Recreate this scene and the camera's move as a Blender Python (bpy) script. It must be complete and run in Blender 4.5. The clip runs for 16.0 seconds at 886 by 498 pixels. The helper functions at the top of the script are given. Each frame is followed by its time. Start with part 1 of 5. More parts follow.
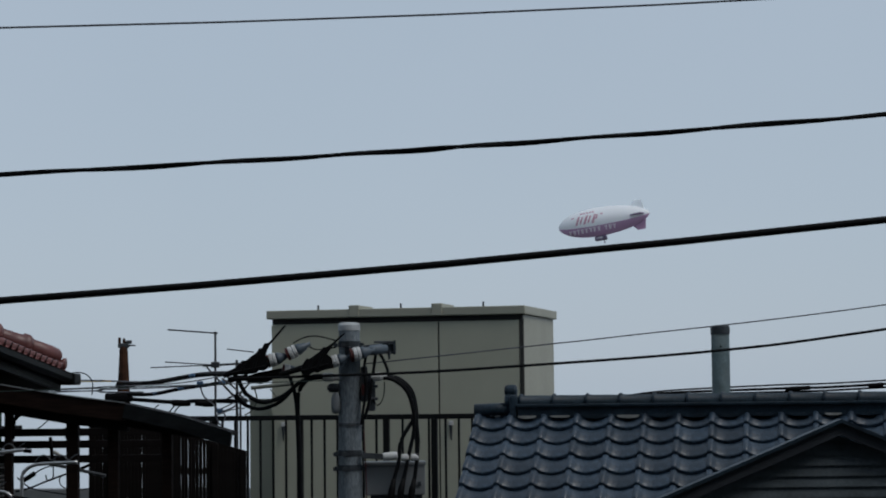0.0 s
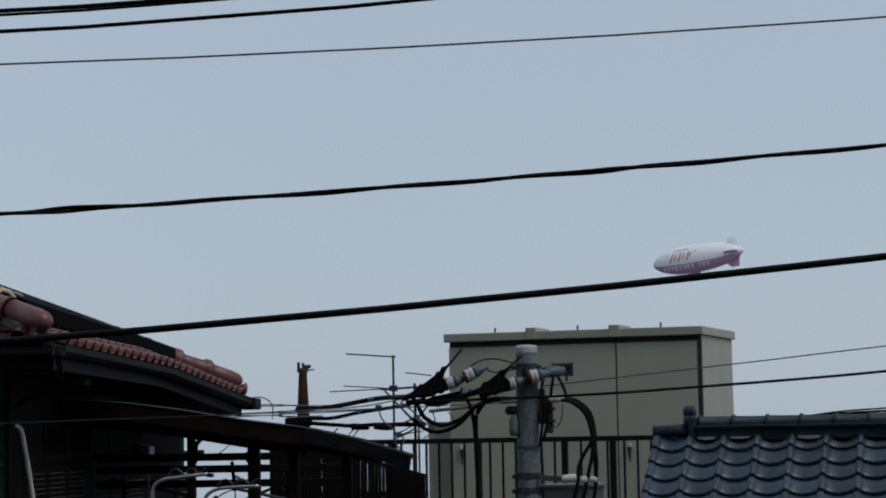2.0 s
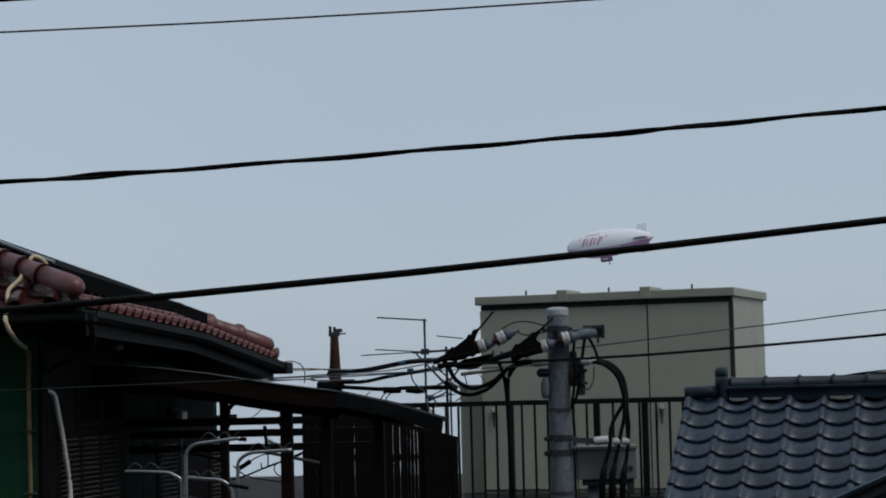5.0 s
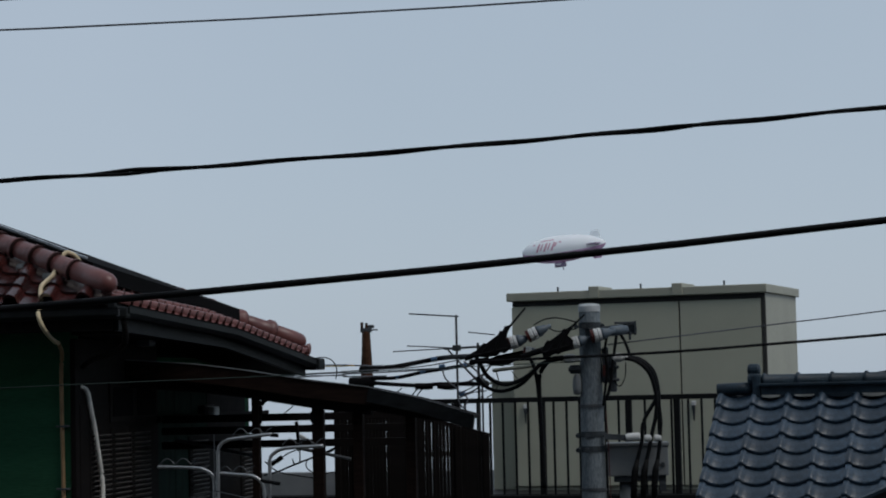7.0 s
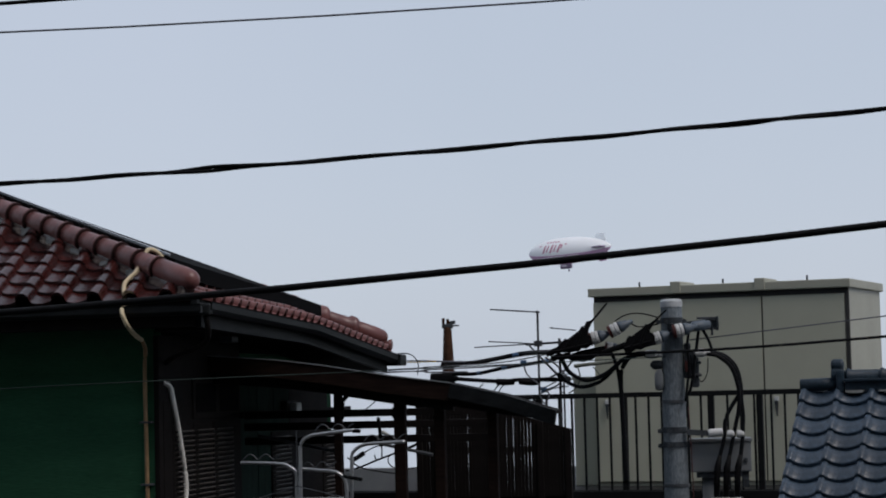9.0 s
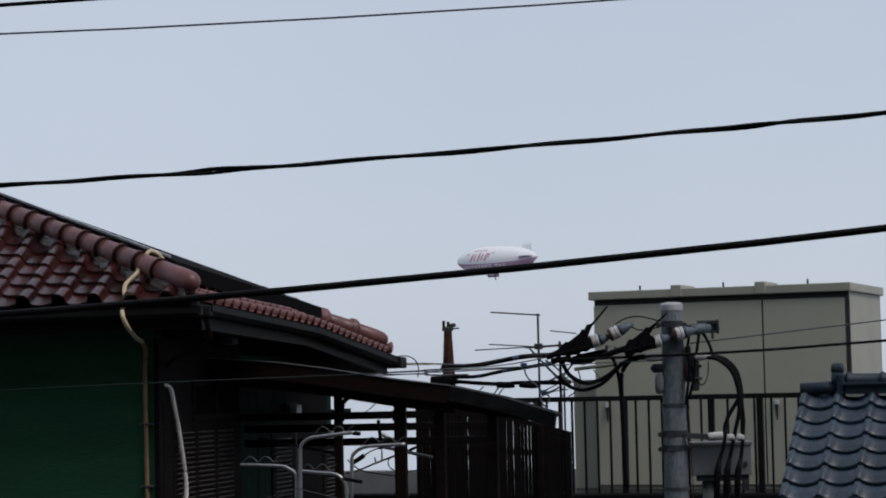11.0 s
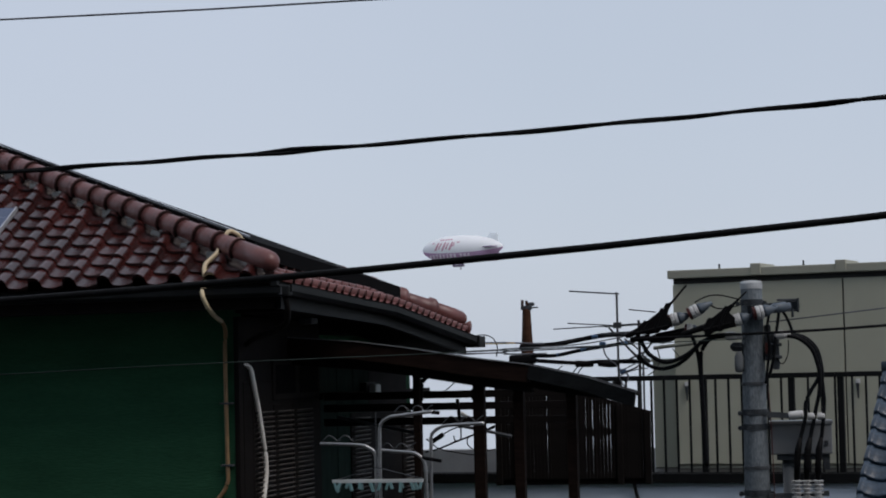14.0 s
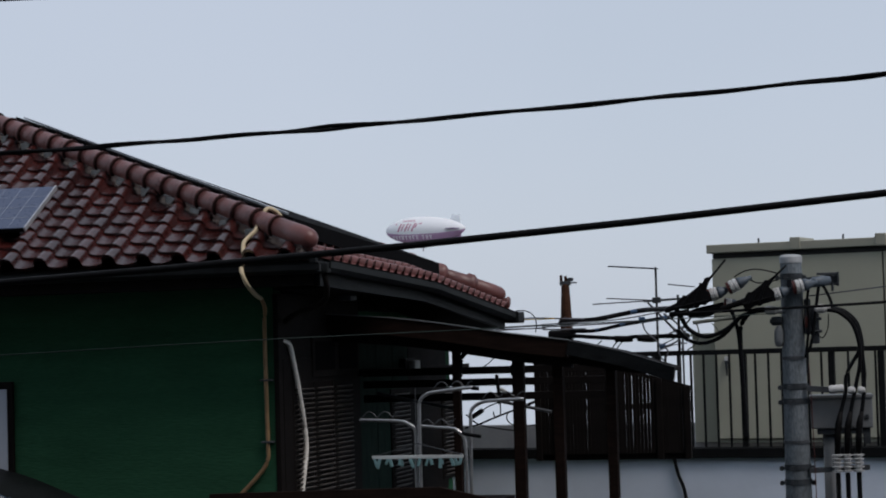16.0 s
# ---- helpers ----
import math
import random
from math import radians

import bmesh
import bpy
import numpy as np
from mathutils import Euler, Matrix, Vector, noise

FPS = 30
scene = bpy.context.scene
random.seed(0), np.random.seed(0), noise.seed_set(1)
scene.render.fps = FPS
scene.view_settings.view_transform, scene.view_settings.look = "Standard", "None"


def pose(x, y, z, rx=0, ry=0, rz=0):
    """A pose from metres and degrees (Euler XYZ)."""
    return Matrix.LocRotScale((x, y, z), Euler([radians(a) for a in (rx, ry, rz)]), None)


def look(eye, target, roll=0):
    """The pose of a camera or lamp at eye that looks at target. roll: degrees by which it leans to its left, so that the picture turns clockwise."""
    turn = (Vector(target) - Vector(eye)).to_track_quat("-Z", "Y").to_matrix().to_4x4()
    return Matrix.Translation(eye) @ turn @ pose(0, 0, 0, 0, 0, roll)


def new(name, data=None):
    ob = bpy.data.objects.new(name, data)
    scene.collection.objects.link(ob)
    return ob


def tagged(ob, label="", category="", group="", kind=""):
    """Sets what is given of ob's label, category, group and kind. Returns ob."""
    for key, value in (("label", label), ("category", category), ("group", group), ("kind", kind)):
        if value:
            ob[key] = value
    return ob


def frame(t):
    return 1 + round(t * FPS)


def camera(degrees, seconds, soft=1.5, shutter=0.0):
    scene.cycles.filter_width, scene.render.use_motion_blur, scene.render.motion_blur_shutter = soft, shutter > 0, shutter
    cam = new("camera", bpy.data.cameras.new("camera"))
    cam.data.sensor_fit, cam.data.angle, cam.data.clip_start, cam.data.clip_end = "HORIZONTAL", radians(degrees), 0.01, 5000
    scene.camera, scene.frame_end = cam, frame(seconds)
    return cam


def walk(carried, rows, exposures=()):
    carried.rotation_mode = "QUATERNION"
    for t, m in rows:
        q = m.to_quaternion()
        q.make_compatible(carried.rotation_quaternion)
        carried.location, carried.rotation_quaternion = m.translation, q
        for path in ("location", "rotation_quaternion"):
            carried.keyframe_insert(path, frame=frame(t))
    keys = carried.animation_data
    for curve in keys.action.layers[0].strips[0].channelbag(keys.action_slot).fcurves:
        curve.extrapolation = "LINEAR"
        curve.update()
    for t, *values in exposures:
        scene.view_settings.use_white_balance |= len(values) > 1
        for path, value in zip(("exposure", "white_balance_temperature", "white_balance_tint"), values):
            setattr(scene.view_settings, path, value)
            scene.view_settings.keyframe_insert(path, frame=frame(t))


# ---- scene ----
# ---------------------------------------------------------------- camera
EYE = 9.0
cam = camera(23.0, 16.0, 1.9)
# seconds, turn to the left, tilt up, roll: a hand-held camera that only turns on its spot
ROWS = [
    (0.0, 0.000, 4.000, -0.650),
    (0.5, 0.736, 4.124, -1.006),
    (1.0, 1.812, 4.280, -1.105),
    (1.5, 3.534, 4.696, -1.200),
    (2.0, 4.627, 4.656, -1.070),
    (2.5, 5.579, 4.350, -1.163),
    (3.0, 5.482, 4.042, -1.299),
    (5.5, 5.459, 3.702, -1.452),
    (6.0, 5.466, 3.679, -1.443),
    (6.5, 5.581, 3.588, -1.366),
    (7.0, 6.294, 3.627, -1.355),
    (7.5, 7.093, 3.415, -1.415),
    (8.0, 8.174, 3.194, -1.315),
    (8.5, 8.441, 3.514, -1.435),
    (11.0, 8.447, 3.638, -1.256),
    (11.5, 8.832, 4.441, -1.424),
    (12.0, 9.150, 5.377, -1.638),
    (12.5, 9.246, 4.406, -1.486),
    (13.0, 9.706, 3.260, -1.499),
    (13.5, 10.148, 3.139, -1.466),
    (14.0, 10.524, 3.136, -1.335),
    (14.5, 10.739, 3.459, -1.350),
    (15.0, 10.856, 3.432, -1.230),
    (15.5, 11.328, 3.234, -1.646),
    (16.0, 11.554, 2.530, -1.636),
]
walk(cam, [(t, pose(0, 0, EYE, 0, 0, yaw) @ pose(0, 0, 0, 90 + tilt) @ pose(0, 0, 0, 0, 0, roll)) for t, yaw, tilt, roll in ROWS],
     [(0.0, 0.0, 6500, 10), (7.3, 0.0, 6500, 10), (8.3, 0.27, 6750, 16), (16.0, 0.30, 6750, 16)])

# ---------------------------------------------------------------- sky and light
world = bpy.data.worlds.new("overcast_sky")
scene.world = world
world.use_nodes = True
wn, wl = world.node_tree.nodes, world.node_tree.links
wn.clear()
w_out = wn.new("ShaderNodeOutputWorld")
sky = wn.new("ShaderNodeTexSky")
sky.sky_type = "NISHITA"
sky.sun_disc = False
sky.sun_elevation, sky.sun_rotation = radians(50), radians(120)
sky_bg = wn.new("ShaderNodeBackground")
sky_bg.inputs[1].default_value = 0.012
cloud_bg = wn.new("ShaderNodeBackground")
cloud_bg.inputs[1].default_value = 1.0
w_co = wn.new("ShaderNodeTexCoord")
w_noise = wn.new("ShaderNodeTexNoise")
w_noise.inputs["Scale"].default_value = 3.0
w_noise.inputs["Detail"].default_value = 4.0
w_ramp = wn.new("ShaderNodeValToRGB")
w_ramp.color_ramp.elements[0].position, w_ramp.color_ramp.elements[1].position = 0.3, 0.7
w_ramp.color_ramp.elements[0].color = (0.345, 0.416, 0.496, 1)
w_ramp.color_ramp.elements[1].color = (0.368, 0.436, 0.518, 1)
w_add = wn.new("ShaderNodeAddShader")
wl.new(w_co.outputs["Generated"], w_noise.inputs["Vector"])
wl.new(w_noise.outputs[0], w_ramp.inputs[0])
wl.new(w_ramp.outputs[0], cloud_bg.inputs[0])
wl.new(sky.outputs[0], sky_bg.inputs[0])
wl.new(sky_bg.outputs[0], w_add.inputs[0])
wl.new(cloud_bg.outputs[0], w_add.inputs[1])
wl.new(w_add.outputs[0], w_out.inputs[0])

sun = new("sun", bpy.data.lights.new("sun", "SUN"))
sun.data.energy, sun.data.angle, sun.data.color = 1.4, radians(30), (1.0, 0.97, 0.93)
sun.matrix_world = look((38, -4, 68), (0, 20, 5))


# ---------------------------------------------------------------- materials
def mat(name, color, rough=0.6, metal=0.0, vary=0.15, scale=8.0, bump=0.1, stain=0.0, stain_color=(0.05, 0.05, 0.045), coat=0.0, per_object=0.0, stretch=(1, 1, 1), spec=0.3, grain=0.0):
    m = bpy.data.materials.new(name)
    m.use_nodes = True
    n, l = m.node_tree.nodes, m.node_tree.links
    b = n["Principled BSDF"]
    b.inputs["Roughness"].default_value, b.inputs["Metallic"].default_value = rough, metal
    b.inputs["Coat Weight"].default_value = coat
    b.inputs["Specular IOR Level"].default_value = spec
    co, mp = n.new("ShaderNodeTexCoord"), n.new("ShaderNodeMapping")
    mp.inputs["Scale"].default_value = stretch
    l.new(co.outputs["Object"], mp.inputs[0])
    n1, n2 = n.new("ShaderNodeTexNoise"), n.new("ShaderNodeTexNoise")
    n1.inputs["Scale"].default_value, n1.inputs["Detail"].default_value = scale, 6
    n2.inputs["Scale"].default_value, n2.inputs["Detail"].default_value = scale * 9, 4
    l.new(mp.outputs[0], n1.inputs["Vector"])
    l.new(mp.outputs[0], n2.inputs["Vector"])
    ramp = n.new("ShaderNodeMapRange")
    ramp.inputs[1].default_value, ramp.inputs[2].default_value = 0.3, 0.7
    ramp.inputs[3].default_value, ramp.inputs[4].default_value = 1 - vary, 1 + vary
    l.new(n1.outputs[0], ramp.inputs[0])
    hsv = n.new("ShaderNodeHueSaturation")
    hsv.inputs["Color"].default_value = (*color, 1)
    value = ramp.outputs[0]
    if per_object:
        info, pr, mul = n.new("ShaderNodeObjectInfo"), n.new("ShaderNodeMapRange"), n.new("ShaderNodeMath")
        pr.inputs[3].default_value, pr.inputs[4].default_value = 1 - per_object, 1 + per_object
        mul.operation = "MULTIPLY"
        l.new(info.outputs["Random"], pr.inputs[0])
        l.new(pr.outputs[0], mul.inputs[0])
        l.new(value, mul.inputs[1])
        value = mul.outputs[0]
    if grain:
        gr, gm = n.new("ShaderNodeMapRange"), n.new("ShaderNodeMath")
        gr.inputs[1].default_value, gr.inputs[2].default_value = 0.3, 0.7
        gr.inputs[3].default_value, gr.inputs[4].default_value = 1 - grain, 1 + grain
        gm.operation = "MULTIPLY"
        l.new(n2.outputs[0], gr.inputs[0])
        l.new(gr.outputs[0], gm.inputs[0])
        l.new(value, gm.inputs[1])
        value = gm.outputs[0]
    l.new(value, hsv.inputs["Value"])
    col = hsv.outputs[0]
    if stain:
        n3, r3, mix = n.new("ShaderNodeTexNoise"), n.new("ShaderNodeMapRange"), n.new("ShaderNodeMix")
        n3.inputs["Scale"].default_value, n3.inputs["Detail"].default_value = scale * 0.45, 8
        l.new(mp.outputs[0], n3.inputs["Vector"])
        r3.inputs[1].default_value, r3.inputs[2].default_value = 0.5, 0.72
        r3.inputs[3].default_value, r3.inputs[4].default_value = 0.0, stain
        l.new(n3.outputs[0], r3.inputs[0])
        mix.data_type = "RGBA"
        l.new(r3.outputs[0], mix.inputs[0])
        l.new(col, mix.inputs[6])
        mix.inputs[7].default_value = (*stain_color, 1)
        col = mix.outputs[2]
    l.new(col, b.inputs["Base Color"])
    rr = n.new("ShaderNodeMapRange")
    rr.inputs[3].default_value, rr.inputs[4].default_value = max(0.05, rough - 0.1), min(1, rough + 0.1)
    l.new(n2.outputs[0], rr.inputs[0])
    l.new(rr.outputs[0], b.inputs["Roughness"])
    if bump:
        bp = n.new("ShaderNodeBump")
        bp.inputs["Strength"].default_value, bp.inputs["Distance"].default_value = bump, 0.01
        l.new(n2.outputs[0], bp.inputs["Height"])
        l.new(bp.outputs[0], b.inputs["Normal"])
    return m


M_BEIGE = mat("beige_painted_steel", (0.368, 0.37, 0.294), 0.5, 0, 0.06, 1.5, 0.03, 0.15, (0.268, 0.267, 0.212))
M_BEIGE_TRIM = mat("beige_roof_trim", (0.30, 0.30, 0.245), 0.5, 0, 0.06, 2, 0.03)
M_GAP = mat("dark_gap", (0.03, 0.03, 0.028), 0.8)
M_RAIL = mat("black_painted_rail", (0.008, 0.0085, 0.009), 0.5, 0, 0.2, 6, 0.05, spec=0.12)
M_WALL_GREY = mat("blue_grey_render", (0.73, 0.80, 0.90), 0.9, 0, 0.07, 1.2, 0.3, 0.25, (0.64, 0.70, 0.80), spec=0.1)
M_CONCRETE = mat("concrete", (0.147, 0.170, 0.186), 0.92, 0, 0.25, 5, 0.6, 0.6, (0.070, 0.082, 0.090), stretch=(1.5, 1.5, 0.5), spec=0.1, grain=0.3)
M_PARAPET = mat("pale_grey_concrete_block", (0.30, 0.315, 0.33), 0.9, 0, 0.12, 3, 0.3, 0.3, (0.22, 0.23, 0.24), spec=0.1)
M_CAP = mat("pale_pole_cap", (0.34, 0.36, 0.37), 0.8, 0, 0.2, 8, 0.2, 0.5, (0.16, 0.16, 0.16))
M_STEEL = mat("galvanised_steel", (0.065, 0.072, 0.08), 0.5, 0.3, 0.3, 14, 0.05, 0.4, (0.03, 0.03, 0.03))
M_DARKSTEEL = mat("weathered_band_steel", (0.030, 0.036, 0.042), 0.6, 0.15, 0.3, 14, 0.1, grain=0.3)
M_BLACK = mat("black_rubber", (0.0035, 0.0035, 0.004), 0.6, 0, 0.3, 20, 0.15, spec=0.08)
M_CABLE = mat("black_cable_sheath", (0.0045, 0.005, 0.006), 0.6, 0, 0.3, 25, 0.2, spec=0.08)
M_THIN = mat("grey_wire", (0.085, 0.09, 0.105), 0.55, 0, 0.2, 12, spec=0.2)
M_GUY = mat("faded_green_wire", (0.015, 0.024, 0.022), 0.6, 0, 0.2, 12, spec=0.1)
M_PORC = mat("white_porcelain", (0.46, 0.465, 0.46), 0.35, 0, 0.15, 10, 0.02, 0.3, (0.26, 0.25, 0.22), coat=0.15)
M_PORC_RED = mat("red_brown_band", (0.062, 0.017, 0.015), 0.5, 0, 0.15, 10)
M_BLUEGREY = mat("blue_grey_insulator", (0.07, 0.09, 0.11), 0.45, 0, 0.15, 12)
M_BOX = mat("grey_switch_box", (0.142, 0.153, 0.160), 0.55, 0, 0.12, 4, 0.05, 0.3, (0.09, 0.097, 0.10), spec=0.2)
M_BLUE = mat("blue_plastic_clamp", (0.045, 0.095, 0.17), 0.5, 0, 0.2, 12)
M_PATINA = mat("grey_green_fitting", (0.12, 0.13, 0.11), 0.7, 0, 0.3, 14, 0.2)
M_RUST = mat("rusty_brown_paint", (0.046, 0.021, 0.012), 0.75, 0, 0.5, 5, 0.3, 0.85, (0.012, 0.007, 0.0055), spec=0.1, grain=0.3)
M_ANT = mat("dark_aluminium", (0.06, 0.065, 0.07), 0.45, 0.5, 0.2, 12)
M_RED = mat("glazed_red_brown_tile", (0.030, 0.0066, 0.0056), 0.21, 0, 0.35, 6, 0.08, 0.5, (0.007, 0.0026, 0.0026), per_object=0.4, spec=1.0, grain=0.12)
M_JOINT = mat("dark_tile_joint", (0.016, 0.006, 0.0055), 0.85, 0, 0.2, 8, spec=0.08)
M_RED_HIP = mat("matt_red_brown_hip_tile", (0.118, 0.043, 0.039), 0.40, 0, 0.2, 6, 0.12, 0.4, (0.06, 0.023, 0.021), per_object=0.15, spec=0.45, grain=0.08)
M_MORTAR = mat("grey_mortar", (0.22, 0.225, 0.215), 0.9, 0, 0.3, 10, 0.5)
M_GREEN = mat("dark_green_render", (0.0215, 0.077, 0.0415), 0.95, 0, 0.13, 2.2, 0.6, 0.25, (0.016, 0.057, 0.031), spec=0.05, stretch=(0.6, 0.6, 3.0), grain=0.10)
# Green wall darkened to teal, for the shade under the veranda roof.
M_GREEN_SHADE = mat("dull_teal_boards", (0.0105, 0.0265, 0.0205), 0.85, 0, 0.25, 4, 0.2, 0.3, (0.008, 0.015, 0.013), spec=0.08, stretch=(1, 4, 1))
M_SOFFIT = mat("dark_brown_board", (0.0075, 0.0062, 0.0058), 0.75, 0, 0.3, 5, 0.2, spec=0.08)
M_GUTTER = mat("dark_grey_gutter", (0.0075, 0.0088, 0.0096), 0.55, 0, 0.4, 5, 0.15, 0.5, (0.017, 0.018, 0.0175), spec=0.1, stretch=(1, 0.3, 2.5), grain=0.2)
M_BROWN = mat("dark_brown_timber", (0.0125, 0.0072, 0.0055), 0.65, 0, 0.35, 5, 0.2, 0.35, (0.006, 0.004, 0.0035), stretch=(1, 1, 6), spec=0.06)
M_SHUTTER = mat("grey_brown_shutter", (0.06, 0.054, 0.05), 0.55, 0, 0.2, 6, 0.1, spec=0.2)
M_CREAM = mat("cream_conduit", (0.52, 0.43, 0.28), 0.5, 0, 0.1, 12, 0.1, 0.25, (0.28, 0.2, 0.11))
M_OCHRE = mat("ochre_pipe", (0.24, 0.15, 0.075), 0.5, 0, 0.15, 10, 0.1, 0.3, (0.12, 0.07, 0.04))
M_HOSE = mat("white_wrapped_hose", (0.62, 0.60, 0.55), 0.6, 0, 0.15, 10, 0.1, 0.3, (0.33, 0.30, 0.26))
M_CHROME = mat("brushed_stainless", (0.36, 0.36, 0.36), 0.34, 0.85, 0.15, 20, 0.02)
M_WHITE = mat("white_plastic", (0.42, 0.45, 0.45), 0.45, 0, 0.1, 10)
M_MINT = mat("mint_plastic", (0.13, 0.24, 0.25), 0.45, 0, 0.15, 10)
M_KAWARA = mat("silver_grey_roof_tile", (0.0205, 0.0345, 0.0520), 0.33, 0.05, 0.4, 5, 0.25, 0.45, (0.009, 0.015, 0.023), coat=0.0, per_object=0.32, spec=0.46, grain=0.45)
M_KAWARA_RIDGE = mat("slate_grey_ridge_tile", (0.0125, 0.0235, 0.0345), 0.5, 0.0, 0.35, 6, 0.3, 0.5, (0.006, 0.010, 0.016), per_object=0.15, spec=0.25, grain=0.3)
M_SIDING = mat("dark_grey_siding", (0.084, 0.099, 0.108), 0.8, 0, 0.18, 5, 0.2, 0.3, (0.054, 0.063, 0.068), per_object=0.12, spec=0.1, grain=0.12)
M_TRIM = mat("grey_rake_trim", (0.034, 0.038, 0.044), 0.65, 0, 0.15, 5, 0.1, spec=0.1)
M_GREENPIPE = mat("grey_green_steel_pole", (0.048, 0.072, 0.080), 0.65, 0.05, 0.25, 6, 0.1, 0.5, (0.10, 0.118, 0.12), spec=0.2, grain=0.25)
M_PV = mat("solar_cells", (0.042, 0.060, 0.115), 0.3, 0, 0.06, 4, 0.0, spec=0.4)
M_PVLINE = mat("pale_cell_lines", (0.30, 0.33, 0.38), 0.4)
M_PVFRAME = mat("black_anodised_frame", (0.004, 0.004, 0.0045), 0.8, 0, 0.1, 6, spec=0.02)
M_ALU = mat("pale_aluminium_frame", (0.5, 0.52, 0.55), 0.35, 0.6, 0.1, 8)
M_GLASSY = mat("curtained_window_pane", (0.42, 0.46, 0.52), 0.15, 0, 0.06, 2, 0, coat=0.4)
M_GROUND = mat("dark_ground", (0.06, 0.06, 0.055), 0.9, 0, 0.25, 0.4, 0.4)
M_YELLOW = mat("yellow_tape", (0.5, 0.3, 0.04), 0.6)


# the airship's cloth lets the sky's light through
def cloth(name, color, lit=0.55):
    m = bpy.data.materials.new(name)
    m.use_nodes = True
    n, l = m.node_tree.nodes, m.node_tree.links
    b, tr, mx = n["Principled BSDF"], n.new("ShaderNodeBsdfTranslucent"), n.new("ShaderNodeMixShader")
    no, mr, hs = n.new("ShaderNodeTexNoise"), n.new("ShaderNodeMapRange"), n.new("ShaderNodeHueSaturation")
    no.inputs["Scale"].default_value = 0.4
    mr.inputs[3].default_value, mr.inputs[4].default_value = 0.94, 1.06
    hs.inputs["Color"].default_value = (*color, 1)
    l.new(no.outputs[0], mr.inputs[0])
    l.new(mr.outputs[0], hs.inputs["Value"])
    l.new(hs.outputs[0], b.inputs["Base Color"])
    l.new(hs.outputs[0], tr.inputs[0])
    b.inputs["Roughness"].default_value = 0.6
    mx.inputs[0].default_value = lit
    l.new(b.outputs[0], mx.inputs[1])
    l.new(tr.outputs[0], mx.inputs[2])
    l.new(mx.outputs[0], n["Material Output"].inputs[0])
    return m


M_HULL = cloth("white_airship_cloth", (0.92, 0.955, 0.965), 0.3)
# Distance haze is put into the mauve, red and fin colours as paleness.
M_HULL_MAUVE = cloth("mauve_airship_cloth", (0.57, 0.37, 0.55), 0.35)
M_PRINT_RED = cloth("faded_red_print", (0.62, 0.36, 0.44), 0.35)
M_PRINT_PALE = cloth("pale_print", (0.97, 0.95, 0.97), 0.2)
M_FIN = cloth("pale_grey_fin_cloth", (0.96, 0.98, 0.99), 0.75)
M_GONDOLA = mat("violet_grey_gondola", (0.26, 0.21, 0.30), 0.5, 0, 0.1, 1)


# ---------------------------------------------------------------- mesh helpers
def part(name, bm, material, parent=None, label="", smooth=False):
    me = bpy.data.meshes.new(name)
    bm.to_mesh(me)
    bm.free()
    me.materials.append(material)
    if smooth:
        for p in me.polygons:
            p.use_smooth = True
    ob = new(name, me)
    if parent is not None:
        ob.parent = parent
    if label:
        ob["label"] = label
    return ob


def again(ob, parent, m):
    """Another piece on the same mesh."""
    c = new(ob.name.split(".")[0], ob.data)
    c.parent = parent
    c.matrix_local = m
    return c


def thing(name, m, label, category, group="", kind=""):
    e = new(name)
    e.matrix_world = m
    e.empty_display_size = 0.2
    return tagged(e, label, category, group, kind)


def box(bm, x0, x1, y0, y1, z0, z1, m=None, bevel=0.0):
    g = bmesh.ops.create_cube(bm, size=1)["verts"]
    bmesh.ops.scale(bm, vec=(x1 - x0, y1 - y0, z1 - z0), verts=g)
    bmesh.ops.translate(bm, vec=((x0 + x1) / 2, (y0 + y1) / 2, (z0 + z1) / 2), verts=g)
    if m is not None:
        bmesh.ops.transform(bm, matrix=m, verts=g)
    if bevel:
        es = list({e for v in g for e in v.link_edges})
        bmesh.ops.bevel(bm, geom=es, offset=bevel, segments=2, affect="EDGES", profile=0.6)
    return bm


def nbox(x0, x1, y0, y1, z0, z1, bevel=0.0, m=None):
    return box(bmesh.new(), x0, x1, y0, y1, z0, z1, m, bevel)


def rod(bm, p0, p1, r0, r1=None, n=10):
    p0, p1 = Vector(p0), Vector(p1)
    r1 = r0 if r1 is None else r1
    d = p1 - p0
    q = d.to_track_quat("Z", "Y").to_matrix().to_4x4()
    bmesh.ops.create_cone(bm, cap_ends=True, segments=n, radius1=r0, radius2=r1, depth=d.length, matrix=Matrix.Translation((p0 + p1) / 2) @ q)
    return bm


def beam(bm, p0, p1, w, h):
    """A square bar from p0 to p1."""
    p0, p1 = Vector(p0), Vector(p1)
    d = p1 - p0
    q = d.to_track_quat("Y", "Z").to_matrix().to_4x4()
    return box(bm, -w / 2, w / 2, -d.length / 2, d.length / 2, -h / 2, h / 2, Matrix.Translation((p0 + p1) / 2) @ q)


def smooth_path(pts, steps=6):
    pts = [Vector(p) for p in pts]
    out = []
    for i in range(len(pts) - 1):
        a, b, c, d = pts[max(i - 1, 0)], pts[i], pts[i + 1], pts[min(i + 2, len(pts) - 1)]
        for k in range(steps):
            t = k / steps
            out.append(0.5 * ((2 * b) + (c - a) * t + (2 * a - 5 * b + 4 * c - d) * t * t + (3 * b - a - 3 * c + d) * t ** 3))
    return out + [pts[-1]]


